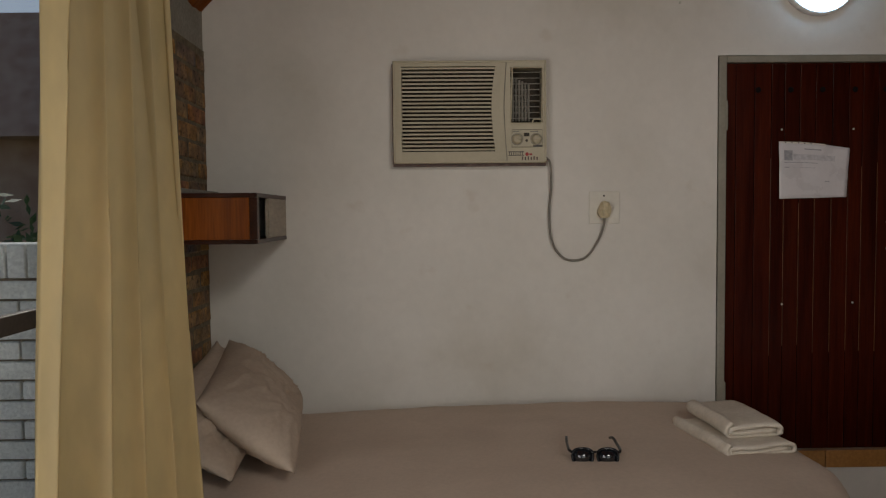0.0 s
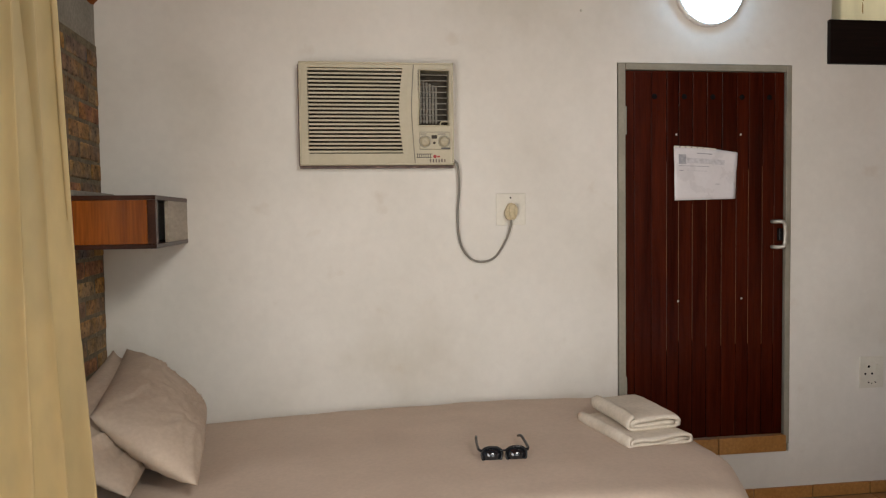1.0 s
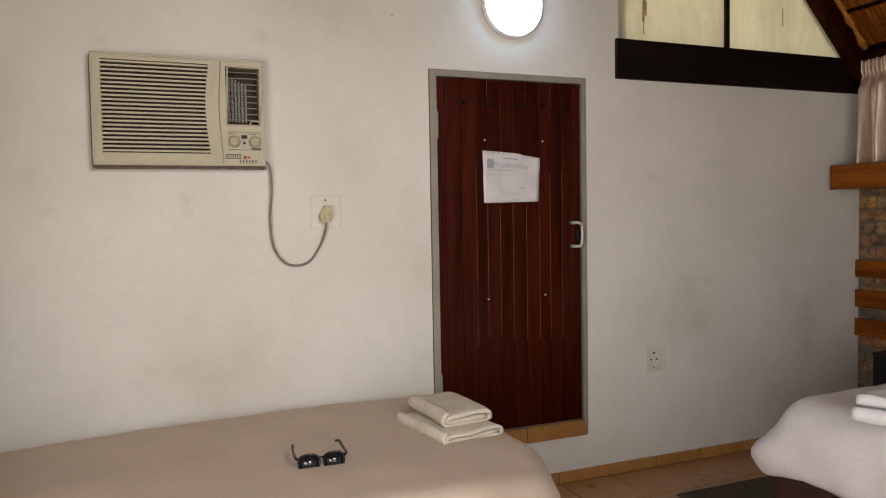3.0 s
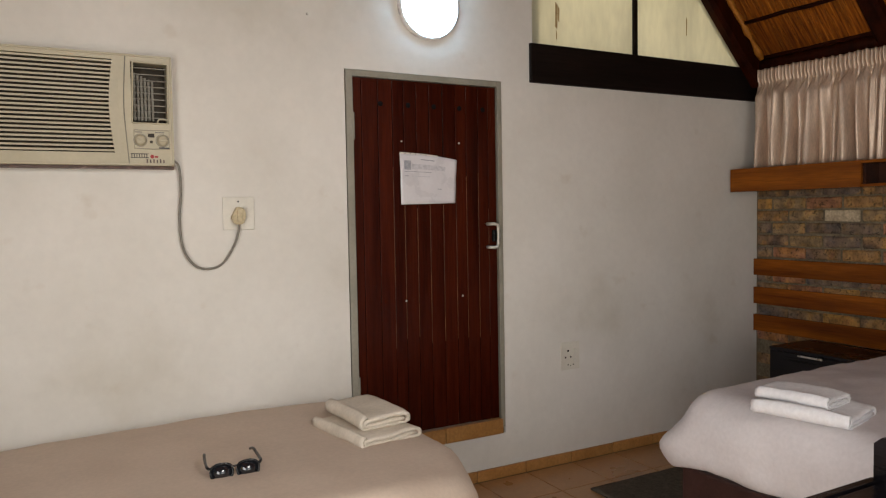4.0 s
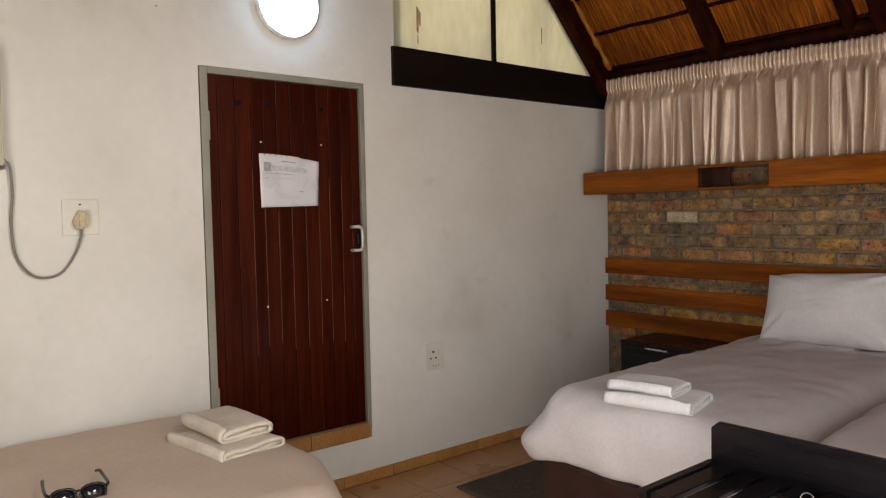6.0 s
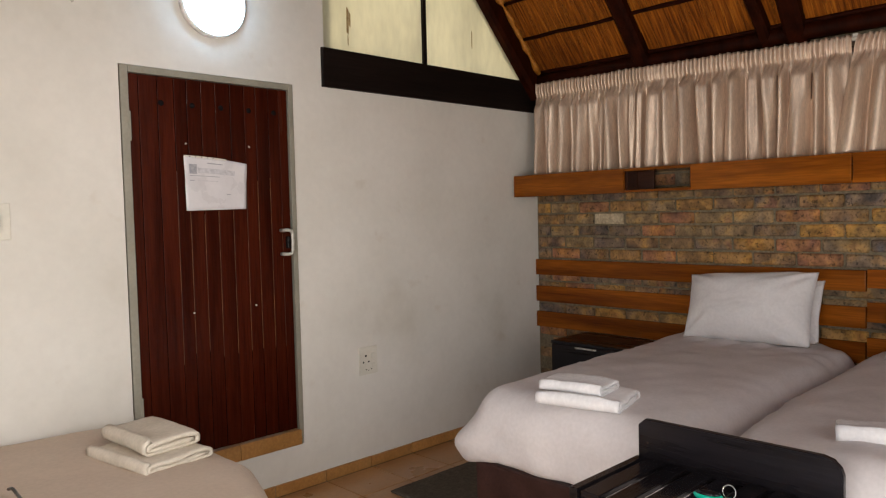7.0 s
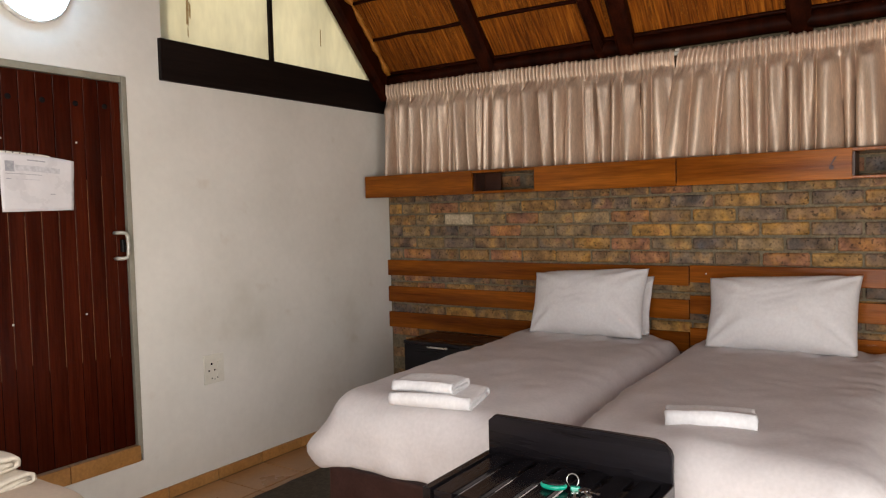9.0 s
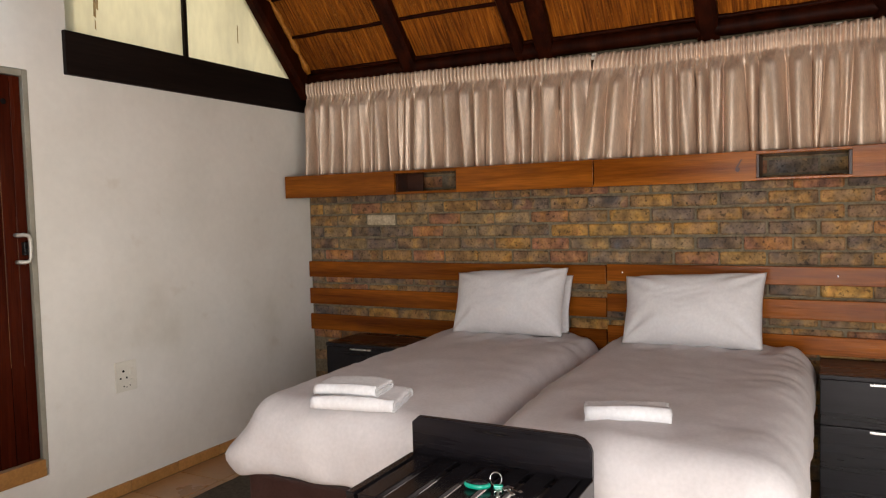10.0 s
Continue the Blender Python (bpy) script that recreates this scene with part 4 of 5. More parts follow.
    part("panel_outline", tube(bmesh.new(), [(-1.766, y1 - 0.0045, 1.673), (-1.636, y1 - 0.0045, 1.673), (-1.636, y1 - 0.0045, 1.746), (-1.766, y1 - 0.0045, 1.746)], 0.0012, 6, True), AC_GREY, e)
    for x in (-1.744, -1.662):
        k = part("knob", lathe(bmesh.new(), (x, y1 - 0.003, 1.706), (0, -1, 0), [(0.023, 0.0), (0.0225, 0.004), (0.019, 0.005), (0.018, 0.016), (0.0165, 0.018), (0.0, 0.018)], 26), AC_PLASTIC, e, "round control knob", True)
        part("ring", lathe(bmesh.new(), (x, y1 - 0.0035, 1.706), (0, -1, 0), [(0.0262, 0.0), (0.0262, 0.0012), (0.0235, 0.0012), (0.0235, 0.0)], 26), AC_GREY, e)
        a = 0.7 if x < -1.7 else 0.0
        g = boxes((-0.017, 0.017, -0.006, 0.003, -0.004, 0.004), bevel=0.002)
        part("grip", moved(g, Matrix.Translation((x, y1 - 0.0215, 1.706)) @ Matrix.Rotation(a, 4, "Y")), AC_PLASTIC, e)
    part("display", boxes((-1.716, -1.692, y1 - 0.0062, y1, 1.718, 1.733)), AC_DARK, e, "small dark display")
    part("indicator", lathe(bmesh.new(), (-1.704, y1 - 0.004, 1.700), (0, -1, 0), [(0.006, 0.0), (0.006, 0.002)], 12), AC_DARK, e)
    part("printed_bar", boxes((-1.764, -1.738, y1 - 0.0055, y1, 1.736, 1.740)), INK_GREY_D, e)
    part("printed_bar", boxes((-1.690, -1.655, y1 - 0.0055, y1, 1.736, 1.740)), INK_GREY_D, e)
    part("printed_bar", boxes((-1.676, -1.636, y1 - 0.0055, y1, 1.6735, 1.6795)), INK_BLACK, e)
    part("written_bar", boxes((-1.782, -1.715, y1 - 0.0012, y1 + 0.001, 1.651, 1.654), (-1.782, -1.715, y1 - 0.0012, y1 + 0.001, 1.636, 1.6385)), INK_BLACK, e, "black pen bar")
    for k in range(7):
        part("written_bar", boxes((-1.779 + 0.0092 * k, -1.776 + 0.0092 * k, y1 - 0.0011, y1 + 0.001, 1.638, 1.651)), INK_BLACK, e, "black pen bar")
    for k in range(6):
        part("written_bar", boxes((-1.724 + 0.0125 * k, -1.7185 + 0.0125 * k, y1 - 0.0011, y1 + 0.001, 1.617, 1.632 - 0.002 * (k % 2))), AC_METAL, e, "brown pen bar")
    part("badge", lathe(bmesh.new(), (-1.702, y1, 1.642), (0, -1, 0), [(0.0075, 0.0), (0.0075, 0.0015), (0.0, 0.002)], 18), INK_RED, e, "round red badge")
    part("badge_bar", boxes((-1.692, -1.680, y1 - 0.0012, y1 + 0.001, 1.638, 1.645)), INK_RED, e)


INK_GREY_D = surface("faded_print", [(0.3, (0.16, 0.145, 0.12)), (0.7, (0.22, 0.20, 0.165))], 40, rough=0.5, bump=0)
air_conditioner()

# ---------------------------------------------------------------- shelves and headboard planks
def east_shelf():
    e = thing("wall_shelf", (1.83, -2.2, 1.497), "long varnished box shelf with open slots on the brick wall", "shelf")
    xf, z0, z1 = 1.702, 1.498, 1.637
    part("top", boxes((xf, XE - 0.002, -4.3, -0.02, z1 - 0.016, z1), bevel=0.002), SHELF_WOOD, e)
    part("bottom", boxes((xf, XE - 0.002, -4.3, -0.02, z0, z0 + 0.014), bevel=0.002), SHELF_WOOD, e)
    part("end", boxes((xf + 0.02, XE - 0.002, -0.034, -0.020, z0 + 0.0145, z1 - 0.0165)), SHELF_WOOD, e)
    for ya, yb in ((-0.855, -0.0205), (-2.072, -1.273), (-2.857, -2.078), (-4.3, -3.252)):
        part("front_panel", boxes((xf - 0.004, xf + 0.016, ya, yb, z0 - 0.001, z1 + 0.001), bevel=0.002), SHELF_WOOD, e, "varnished red-brown front board")
    for y in (-0.857, -1.259, -2.855, -3.240):
        part("slot_side", boxes((xf + 0.017, XE - 0.03, y - 0.012, y + 0.0, z0 + 0.015, z1 - 0.017)), SHELF_EDGE, e)
    part("slot_back", boxes((XE - 0.14, XE - 0.128, -0.98, -0.870, z0 + 0.015, z1 - 0.017)), SHELF_EDGE, e, "dark block in the slot")
    for ya, yb in ((-3.252, -2.857),):
        for za, zb in ((z0 + 0.002, z0 + 0.012), (z1 - 0.012, z1 - 0.002)):
            part("slot_edging", boxes((xf - 0.006, xf + 0.004, ya, yb, za, zb), bevel=0.001), SHELF_WOOD_END, e)


    part("knot", lathe(bmesh.new(), (xf - 0.0035, -2.775, 1.553), (-1, 0, 0), [(0.011, 0.0), (0.010, 0.0008), (0.0, 0.0012)], 14), SHELF_EDGE, e, "dark resin knot")
    smear = bmesh.new()
    prism(smear, [(-2.772, 1.558), (-2.764, 1.556), (-2.788, 1.600), (-2.798, 1.604)], 0, xf - 0.0048, xf - 0.0038)
    part("smear", smear, SHELF_EDGE, e, "dark resin smear")


east_shelf()


def west_shelf():
    e = thing("wall_shelf", (-2.92, -0.27, 1.28), "short varnished box shelf in the corner by the curtain", "shelf")
    x0, x1, y0, y1, z0, z1 = XW + 0.002, -2.752, -0.53, -0.003, 1.284, 1.472
    part("top", boxes((x0, x1, y0, y1, z1 - 0.016, z1), bevel=0.002), SHELF_EDGE, e, "dark top board")
    part("bottom", boxes((x0, x1, y0, y1, z0, z0 + 0.016), bevel=0.002), SHELF_EDGE, e, "dark bottom board")
    part("end_panel", boxes((x0, x1 - 0.03, y0 + 0.006, y0 + 0.02, z0 + 0.0165, z1 - 0.0165)), SHELF_WOOD_END, e, "orange varnished end panel")
    part("post", boxes((x1 - 0.0295, x1, y0, y0 + 0.03, z0 + 0.0165, z1 - 0.0165), bevel=0.002), SHELF_EDGE, e)
    # Side panel is paler and greyer than the orange end panel.
    part("side_panel", boxes((x1 - 0.016, x1 - 0.001, -0.335, y1, z0 + 0.0165, z1 - 0.0165), bevel=0.001), SHELF_GREY, e, "pale greyish side panel")
    part("slot_back", boxes((x1 - 0.12, x1 - 0.105, y0 + 0.021, -0.30, z0 + 0.0165, z1 - 0.0165)), SHELF_EDGE, e)
    part("mortar_ledge", boxes((x0, x0 + 0.05, -0.47, y1, z1 + 0.001, z1 + 0.022), bevel=0.006), LINTEL, e, "grey mortar ledge on the shelf")


west_shelf()


def headboard():
    e = thing("headboard", (1.95, -1.9, 0.6), "slatted headboard of varnished planks screwed on the brick wall", "headboard")
    for ya, yb, rows in ((-2.068, -0.006, ((0.962, 1.068), (0.778, 0.885), (0.602, 0.708))), (-4.2, -2.074, ((0.982, 1.074), (0.812, 0.910), (0.640, 0.733)))):
        for za, zb in rows:
            part("plank", boxes((XE - 0.038, XE - 0.012, ya, yb, za, zb), bevel=0.003), PLANK_WOOD, e)
    for y, z in ((-2.16, 1.03), (-3.2, 1.03)):
        part("screw", lathe(bmesh.new(), (XE - 0.0375, y, z), (-1, 0, 0), [(0.0045, 0), (0.0045, 0.0015), (0.0, 0.0025)], 10), STEEL, e)


headboard()


# ---------------------------------------------------------------- curtains
def heading(y):
    """The sagging height of the curtain's top edge along the rail."""
    rows = ((0.0, 2.258), (-0.8, 2.247), (-1.25, 2.236), (-1.65, 2.227), (-2.0, 2.218), (-2.2, 2.211), (-2.65, 2.211), (-3.0, 2.217), (-4.5, 2.222))
    for (a, za), (b, zb) in zip(rows, rows[1:]):
        if y >= b:
            return za + (zb - za) * (a - y) / (a - b)
    return rows[-1][1]


def satin_curtain(name, y_a, y_b, seed, lean=0.0):
    """A gathered half-curtain between y_a and y_b: a pencil-pleated heading over folds of uneven width."""
    e = thing(name, (1.88, (y_a + y_b) / 2, 1.645), "short mauve satin curtain gathered on a white rail", "curtain", "window curtains")
    rnd = random.Random(int(seed))
    edges, y = [y_a], y_a
    while y > y_b + 0.04:
        y -= rnd.choice((0.055, 0.07, 0.08, 0.09, 0.105, 0.12)) * rnd.uniform(0.85, 1.15)
        edges.append(y)
    k = (y_b - y_a) / (edges[-1] - y_a)
    edges = [y_a + (q - y_a) * k for q in edges]
    count = len(edges) - 1
    drift = [0.0] + [rnd.uniform(-0.034, 0.034) for _ in range(count - 1)] + [0.0]
    depth = [rnd.uniform(0.6, 1.2) for _ in range(count)]
    birth = [rnd.uniform(0.115, 0.155) for _ in range(count)]
    twin = [rnd.uniform(-1, 1) for _ in range(count)]
    z_bot = 1.641

    def spot(u, v):
        drop = 1 - v
        f = min(u * count, count - 1e-6)
        i = int(f)
        w = f - i
        grow = min(1.0, max(0.0, drop - birth[i]) / 0.16)
        grow = grow * grow * (3 - 2 * grow)
        a, b = edges[i] + drift[i] * drop, edges[i + 1] + drift[i + 1] * drop
        wide = abs(b - a)
        amp = min(0.085, wide * 0.85) * depth[i] * grow * (0.85 + 0.3 * drop)
        round_ = 0.5 - 0.5 * math.cos(2 * math.pi * w)
        split = 0.30 * twin[i] * math.sin(2 * math.pi * w) + (0.10 + 0.22 * abs(twin[i])) * math.sin(4 * math.pi * w) * math.cos(2.5 * drop + 5 * twin[i])
        pinch = 0.07 * math.sin(2 * math.pi * w) * grow
        y = a + (b - a) * (w - pinch)
        ph = y * 2 * math.pi / 0.0245 + 2.0 * wave((y * 14, 0, 0), 1, seed)
        pleat = (0.0125 * math.sin(ph) + 0.003 * math.sin(ph * 0.5 + 1)) * max(0.0, 1 - max(0.0, drop - 0.12) / 0.13)
        tape = 0.009 * math.exp(-((drop - 0.145) / 0.025) ** 2) - 0.002 * math.sin(min(1.0, drop / 0.14) * math.pi)
        crease = 0.011 * grow * wave((y * 22 + drop * 1.5, drop * 0.9, 0), 1.0, seed + 8)
        x = 1.874 - amp * (round_ + split) - pleat + tape - crease * (1 - abs(2 * w - 1) ** 3)
        lap = lean * drop ** 0.8 * max(0.0, 1 - abs(y - y_a) / 0.40)
        top = heading(y) + 0.0035 * math.sin(ph * 0.5) + 0.006 * wave((y * 9, 3, 0), 1, seed)
        z = top - (top - z_bot + 0.006 * wave((y * 20, 0, 0), 1, seed)) * drop
        return Vector((x - 0.55 * lap, y + lap, z))
    ob = part("cloth", sheet(bmesh.new(), count * 24, 46, spot), SATIN, e, smooth=True)
    ob.modifiers.new("thickness", "SOLIDIFY").thickness = 0.0015
    return e


satin_curtain("curtain", -0.075, -2.022, 1.0)
satin_curtain("curtain", -2.052, -4.25, 7.0, 0.095)
rail = thing("curtain_rail", (1.9, -2.2, 2.24), "white metal curtain rail under the thatch", "curtain rail")
part("track", tube(bmesh.new(), [(1.893, -0.03 - 4.37 * k / 24, heading(-0.03 - 4.37 * k / 24) - 0.016) for k in range(25)], 0.012, 8), PLASTIC_WHITE, rail)
part("end_stop", boxes((1.872, 1.908, -0.075, -0.022, 2.228, 2.258), bevel=0.006), PLASTIC_WHITE, rail)
for y in (-1.2, -2.03, -3.2):
    part("bracket", boxes((1.893, 1.962, y - 0.012, y + 0.012, 2.214, 2.226), bevel=0.002), PLASTIC_WHITE, rail)


def door_curtain():
    e = thing("curtain", (-2.9, -1.4, 0.02), "long cream curtain drawn aside by the glass door", "curtain")

    def spot(u, v):
        z = 2.28 - 2.26 * v
        s = u + 0.02 * wave((u * 4, v * 1.2, 0), 1.0, 2)
        y = (-1.575 - 0.26 * v) * (1 - s) - 1.165 * s
        ph = 2 * math.pi * (3.4 * s + 1.0 * s * s) + 1.3 * wave((u * 3, v * 0.8, 0), 1.0, 4)
        x = -2.915 + (0.035 + 0.105 * v) * s + 0.052 * (0.6 + 0.8 * abs(wave((u * 4, v * 0.6, 0), 1, 21))) * math.sin(ph) + 0.005 * math.sin(2.1 * ph + 1.0) * (0.6 + 0.5 * wave((u * 5, v * 2, 0), 1, 9)) - 0.03 * (1 - s)
        return Vector((x, y + 0.02 * math.cos(ph) + 0.01 * wave((u * 6, v * 3, 0), 1, 6), z))
    ob = part("cloth", sheet(bmesh.new(), 170, 50, spot), CREAM_CLOTH, e, smooth=True)
    ob.modifiers.new("thickness", "SOLIDIFY").thickness = 0.003
    pole = thing("curtain_pole", (-2.96, -2.5, 2.3), "dark curtain pole above the glass door", "curtain pole")
    part("rod", tube(bmesh.new(), [(-2.93, -4.1, 2.295), (-2.93, -0.7, 2.295)], 0.014, 10), ALU, pole, smooth=True)
    for y in (-3.9, -0.8):
        part("bracket", boxes((XW - 0.003, -2.925, y - 0.012, y + 0.012, 2.286, 2.304), bevel=0.002), ALU, pole)


door_curtain()


# ---------------------------------------------------------------- beds
def dent(seed, amp, f=4.0):
    """Soft creases in a bed cover."""
    def shift(p, n):
        a = amp * (wave((p.x * 0.7, p.y * 1.5, p.z), f, seed) + 0.55 * wave((p.x * 1.2, p.y * 2.2, p.z * 2), f * 2.1, seed + 4) + 0.7 * abs(wave((p.x, p.y * 0.6, p.z), f * 1.2, seed + 8)))
        b = (1 - abs(wave((p.x * 1.1 + 0.4 * wave(p, 3, seed), p.y * 0.8, p.z), f * 2.3, seed + 13))) ** 6
        return n * (a + 0.5 * amp * b)
    return shift


def corner_bed():
    e = thing("single_bed", (-1.9, -0.5, 0.0), "single bed with a smooth taupe cover along the white wall", "bed")
    part("base", boxes((-2.95, -0.90, -1.14, -0.05, 0.10, 0.30), bevel=0.01), BASE_VINYL, e, "brown vinyl bed base")
    for x, y in ((-2.88, -1.08), (-2.88, -0.11), (-0.97, -1.08), (-0.97, -0.11)):
        part("leg", boxes((x - 0.025, x + 0.025, y - 0.025, y + 0.025, 0.0, 0.10), bevel=0.004), BLACK_PLASTIC, e)
    part("mattress", soft_box((-2.95, -1.15, 0.30), (-0.89, -0.04, 0.49), 0.04, 0.08), PILLOW_PALE, e, "pale mattress", True)
    d = dent(3.0, 0.005, 2.2)

    def shift(p, n):
        s = d(p, n)
        up = max(0, n.z)
        s.z += up * (0.030 * math.exp(-((p.x + 1.45) / 0.75) ** 2) - 0.016 * max(0.0, min(1.0, (-2.3 - p.x) / 0.5)))
        s.z -= 0.03 * up * max(0, (p.x + 1.02) / 0.26) ** 2
        plan = max(0.0, 1 - math.hypot(p.x + 0.755, p.y + 1.28) / 0.42)
        s += Vector((-0.10, 0.10, -0.03)) * plan
        if p.z < 0.4:
            s += Vector((n.x, n.y, 0)) * 0.012 * math.sin(p.x * 22 + p.y * 25) * (0.45 - p.z) * 4
        return s
    part("cover", soft_box((-2.975, -1.28, 0.16), (-0.755, -0.008, 0.540), 0.10, 0.032, shift), DUVET_TAN, e, "taupe cotton bed cover hanging over the edge", True)


corner_bed()


def twin_bed(y0, y1, seed, label, r=0.14):
    """A bed with its head at the brick wall; y0 is its north edge."""
    e = thing("single_bed", (1.0, (y0 + y1) / 2, 0.0), label, "bed", "twin beds")
    part("base", boxes((0.085, 1.92, y1 + 0.055, y0 - 0.055, 0.07, 0.388), bevel=0.012), BASE_VINYL, e, "dark brown vinyl bed base")
    for x in (0.14, 1.86):
        for y in (y0 - 0.12, y1 + 0.12):
            part("leg", lathe(bmesh.new(), (x, y, 0), (0, 0, 1), [(0.022, 0), (0.028, 0.07)], 12), BLACK_PLASTIC, e)
    part("mattress", soft_box((0.075, y1 + 0.045, 0.388), (1.925, y0 - 0.045, 0.62), 0.05, 0.07), TOWEL_WHITE, e, "white mattress edge", True)
    d = dent(seed, 0.0075, 3.0)

    def shift(p, n):
        s = d(p, n)
        top = max(0.0, n.z)
        s.z -= 0.012 * top * math.cos((p.y - (y0 + y1) / 2) / abs(y1 - y0) * math.pi * 1.4 + 3.1)
        low = max(0.0, (0.52 - p.z) / 0.12)
        s += Vector((n.x, n.y, 0)) * (0.006 * math.sin(p.x * 31 + p.y * 27 + seed) + 0.007 * wave((p.x, p.y, 0), 9, seed)) * low
        corner = max(0.0, 1 - math.hypot(p.x - 0.02, p.y - y0) / 0.24)
        if p.z < 0.62:
            round_out = math.exp(-((p.z - 0.52) / 0.07) ** 2)
            s += Vector((-0.045 * round_out, 0.075 * round_out, -0.055 * min(1, (0.66 - p.z) / 0.1))) * corner
        tuck = max(0.0, min(1.0, (0.49 - p.z) / 0.09))
        s -= Vector((n.x, n.y, 0)) * 0.030 * tuck * tuck
        if p.y > y0 - 0.3:
            s.y -= 0.075 * max(0.0, (0.75 - p.x) / 0.75) * min(1, max(0, (p.z - 0.42) / 0.2)) * (1 - (y0 - p.y) / 0.3)
        seam = max(0.0, 1 - abs(p.y - y1 - 0.02) / 0.3) * max(0.0, min(1, (p.x - 0.7) / 0.6))
        s.z += 0.020 * seam * top * (1 - abs(wave((p.x * 7 + p.y * 2.0, p.y * 2.2, 0), 1.0, seed)) * 3)
        head = max(0.0, (p.x - 1.35) / 0.55)
        s.z += 0.012 * head * top * math.sin(p.y * 38 + 9 * p.x)
        hem = 0.428 + 0.008 * wave((p.x * 3, p.y * 3, 0), 2.0, seed) - 0.05 * corner
        if p.z + s.z < hem:
            s.z = hem - p.z + 0.004 * (p.z - 0.25)
        return s
    part("duvet", soft_box((0.005, y1, 0.25), (1.915, y0, 0.692), r, 0.024, shift), DUVET_PINK, e, "greige cotton duvet pulled over the mattress", True)
    return e


twin_bed(-1.085, -2.072, 12.0, "single bed with a greige duvet on a brown base")
twin_bed(-2.082, -3.105, 31.0, "single bed with a greige duvet beside a black cabinet")


def pillow(corners, thick, seed, m, label, group="", crease=0.0195):
    ob = part("pillow", cushion(corners, thick, seed, crease), m, None, label, True)
    return tagged(ob, category="pillow", group=group)


pillow([(1.62, -1.262, 0.70), (1.62, -1.915, 0.71), (1.840, -1.885, 1.060), (1.840, -1.205, 1.020)], 0.215, 2.0, PILLOW_PALE, "pale greige pillow standing against the plank headboard", "pillows on the twin beds")
pillow([(1.62, -2.232, 0.70), (1.62, -2.890, 0.705), (1.840, -2.895, 1.052), (1.840, -2.205, 1.018)], 0.205, 8.0, PILLOW_PALE, "pale greige pillow leaning on the plank headboard", "pillows on the twin beds")
pillow([(1.76, -1.28, 0.70), (1.74, -1.915, 0.71), (1.93, -1.885, 1.01), (1.925, -1.28, 0.98)], 0.05, 4.0, PILLOW_PALE, "second pale pillow behind the front one", "pillows on the twin beds")
pillow([(-2.675, -0.13, 0.58), (-2.545, -0.985, 0.59), (-2.885, -0.865, 0.785), (-2.98, -0.12, 0.865)], 0.18, 5.0, PILLOW_BROWN, "plump brown cotton pillow leaning on another", "pillows on the corner bed", 0.024)
pillow([(-2.78, -0.20, 0.575), (-2.735, -1.01, 0.575), (-3.025, -0.99, 0.735), (-3.03, -0.13, 0.862)], 0.13, 15.0, PILLOW_BROWN, "brown cotton pillow against the brick wall", "pillows on the corner bed", 0.030)


# ---------------------------------------------------------------- towels, sunglasses
def towel(layers, width, thick, length, at, turn, m, label, seed, group):
    bm = moved(folded(layers, width, thick, length, seed), Matrix.Translation(at) @ Matrix.Rotation(radians(turn), 4, "Z"))
    return tagged(part("towel", bm, m, None, label, True), category="towel", group=group)


TB = 0.553
towel(1.5, 0.262, 0.0125, 0.37, (-1.030, -0.595, TB), 190, TOWEL_CREAM, "cream towel folded flat on the taupe bed cover", 1.0, "cream towels")
towel(1.5, 0.205, 0.0150, 0.33, (-0.998, -0.535, TB + 0.040), 184, TOWEL_CREAM, "smaller cream towel folded on top of another", 2.0, "cream towels")
TW = 0.694
towel(1.5, 0.235, 0.0128, 0.31, (0.165, -1.645, TW), 193, TOWEL_WHITE, "white towel folded on the greige duvet", 3.0, "white towels")
towel(1.5, 0.17, 0.0112, 0.245, (0.165, -1.605, TW + 0.042), 189, TOWEL_WHITE, "smaller white towel folded on top of another", 4.0, "white towels")
towel(1.5, 0.13, 0.0145, 0.27, (0.335, -2.575, TW), 196, TOWEL_WHITE, "white towel folded on the second greige duvet", 5.0, "white towels")


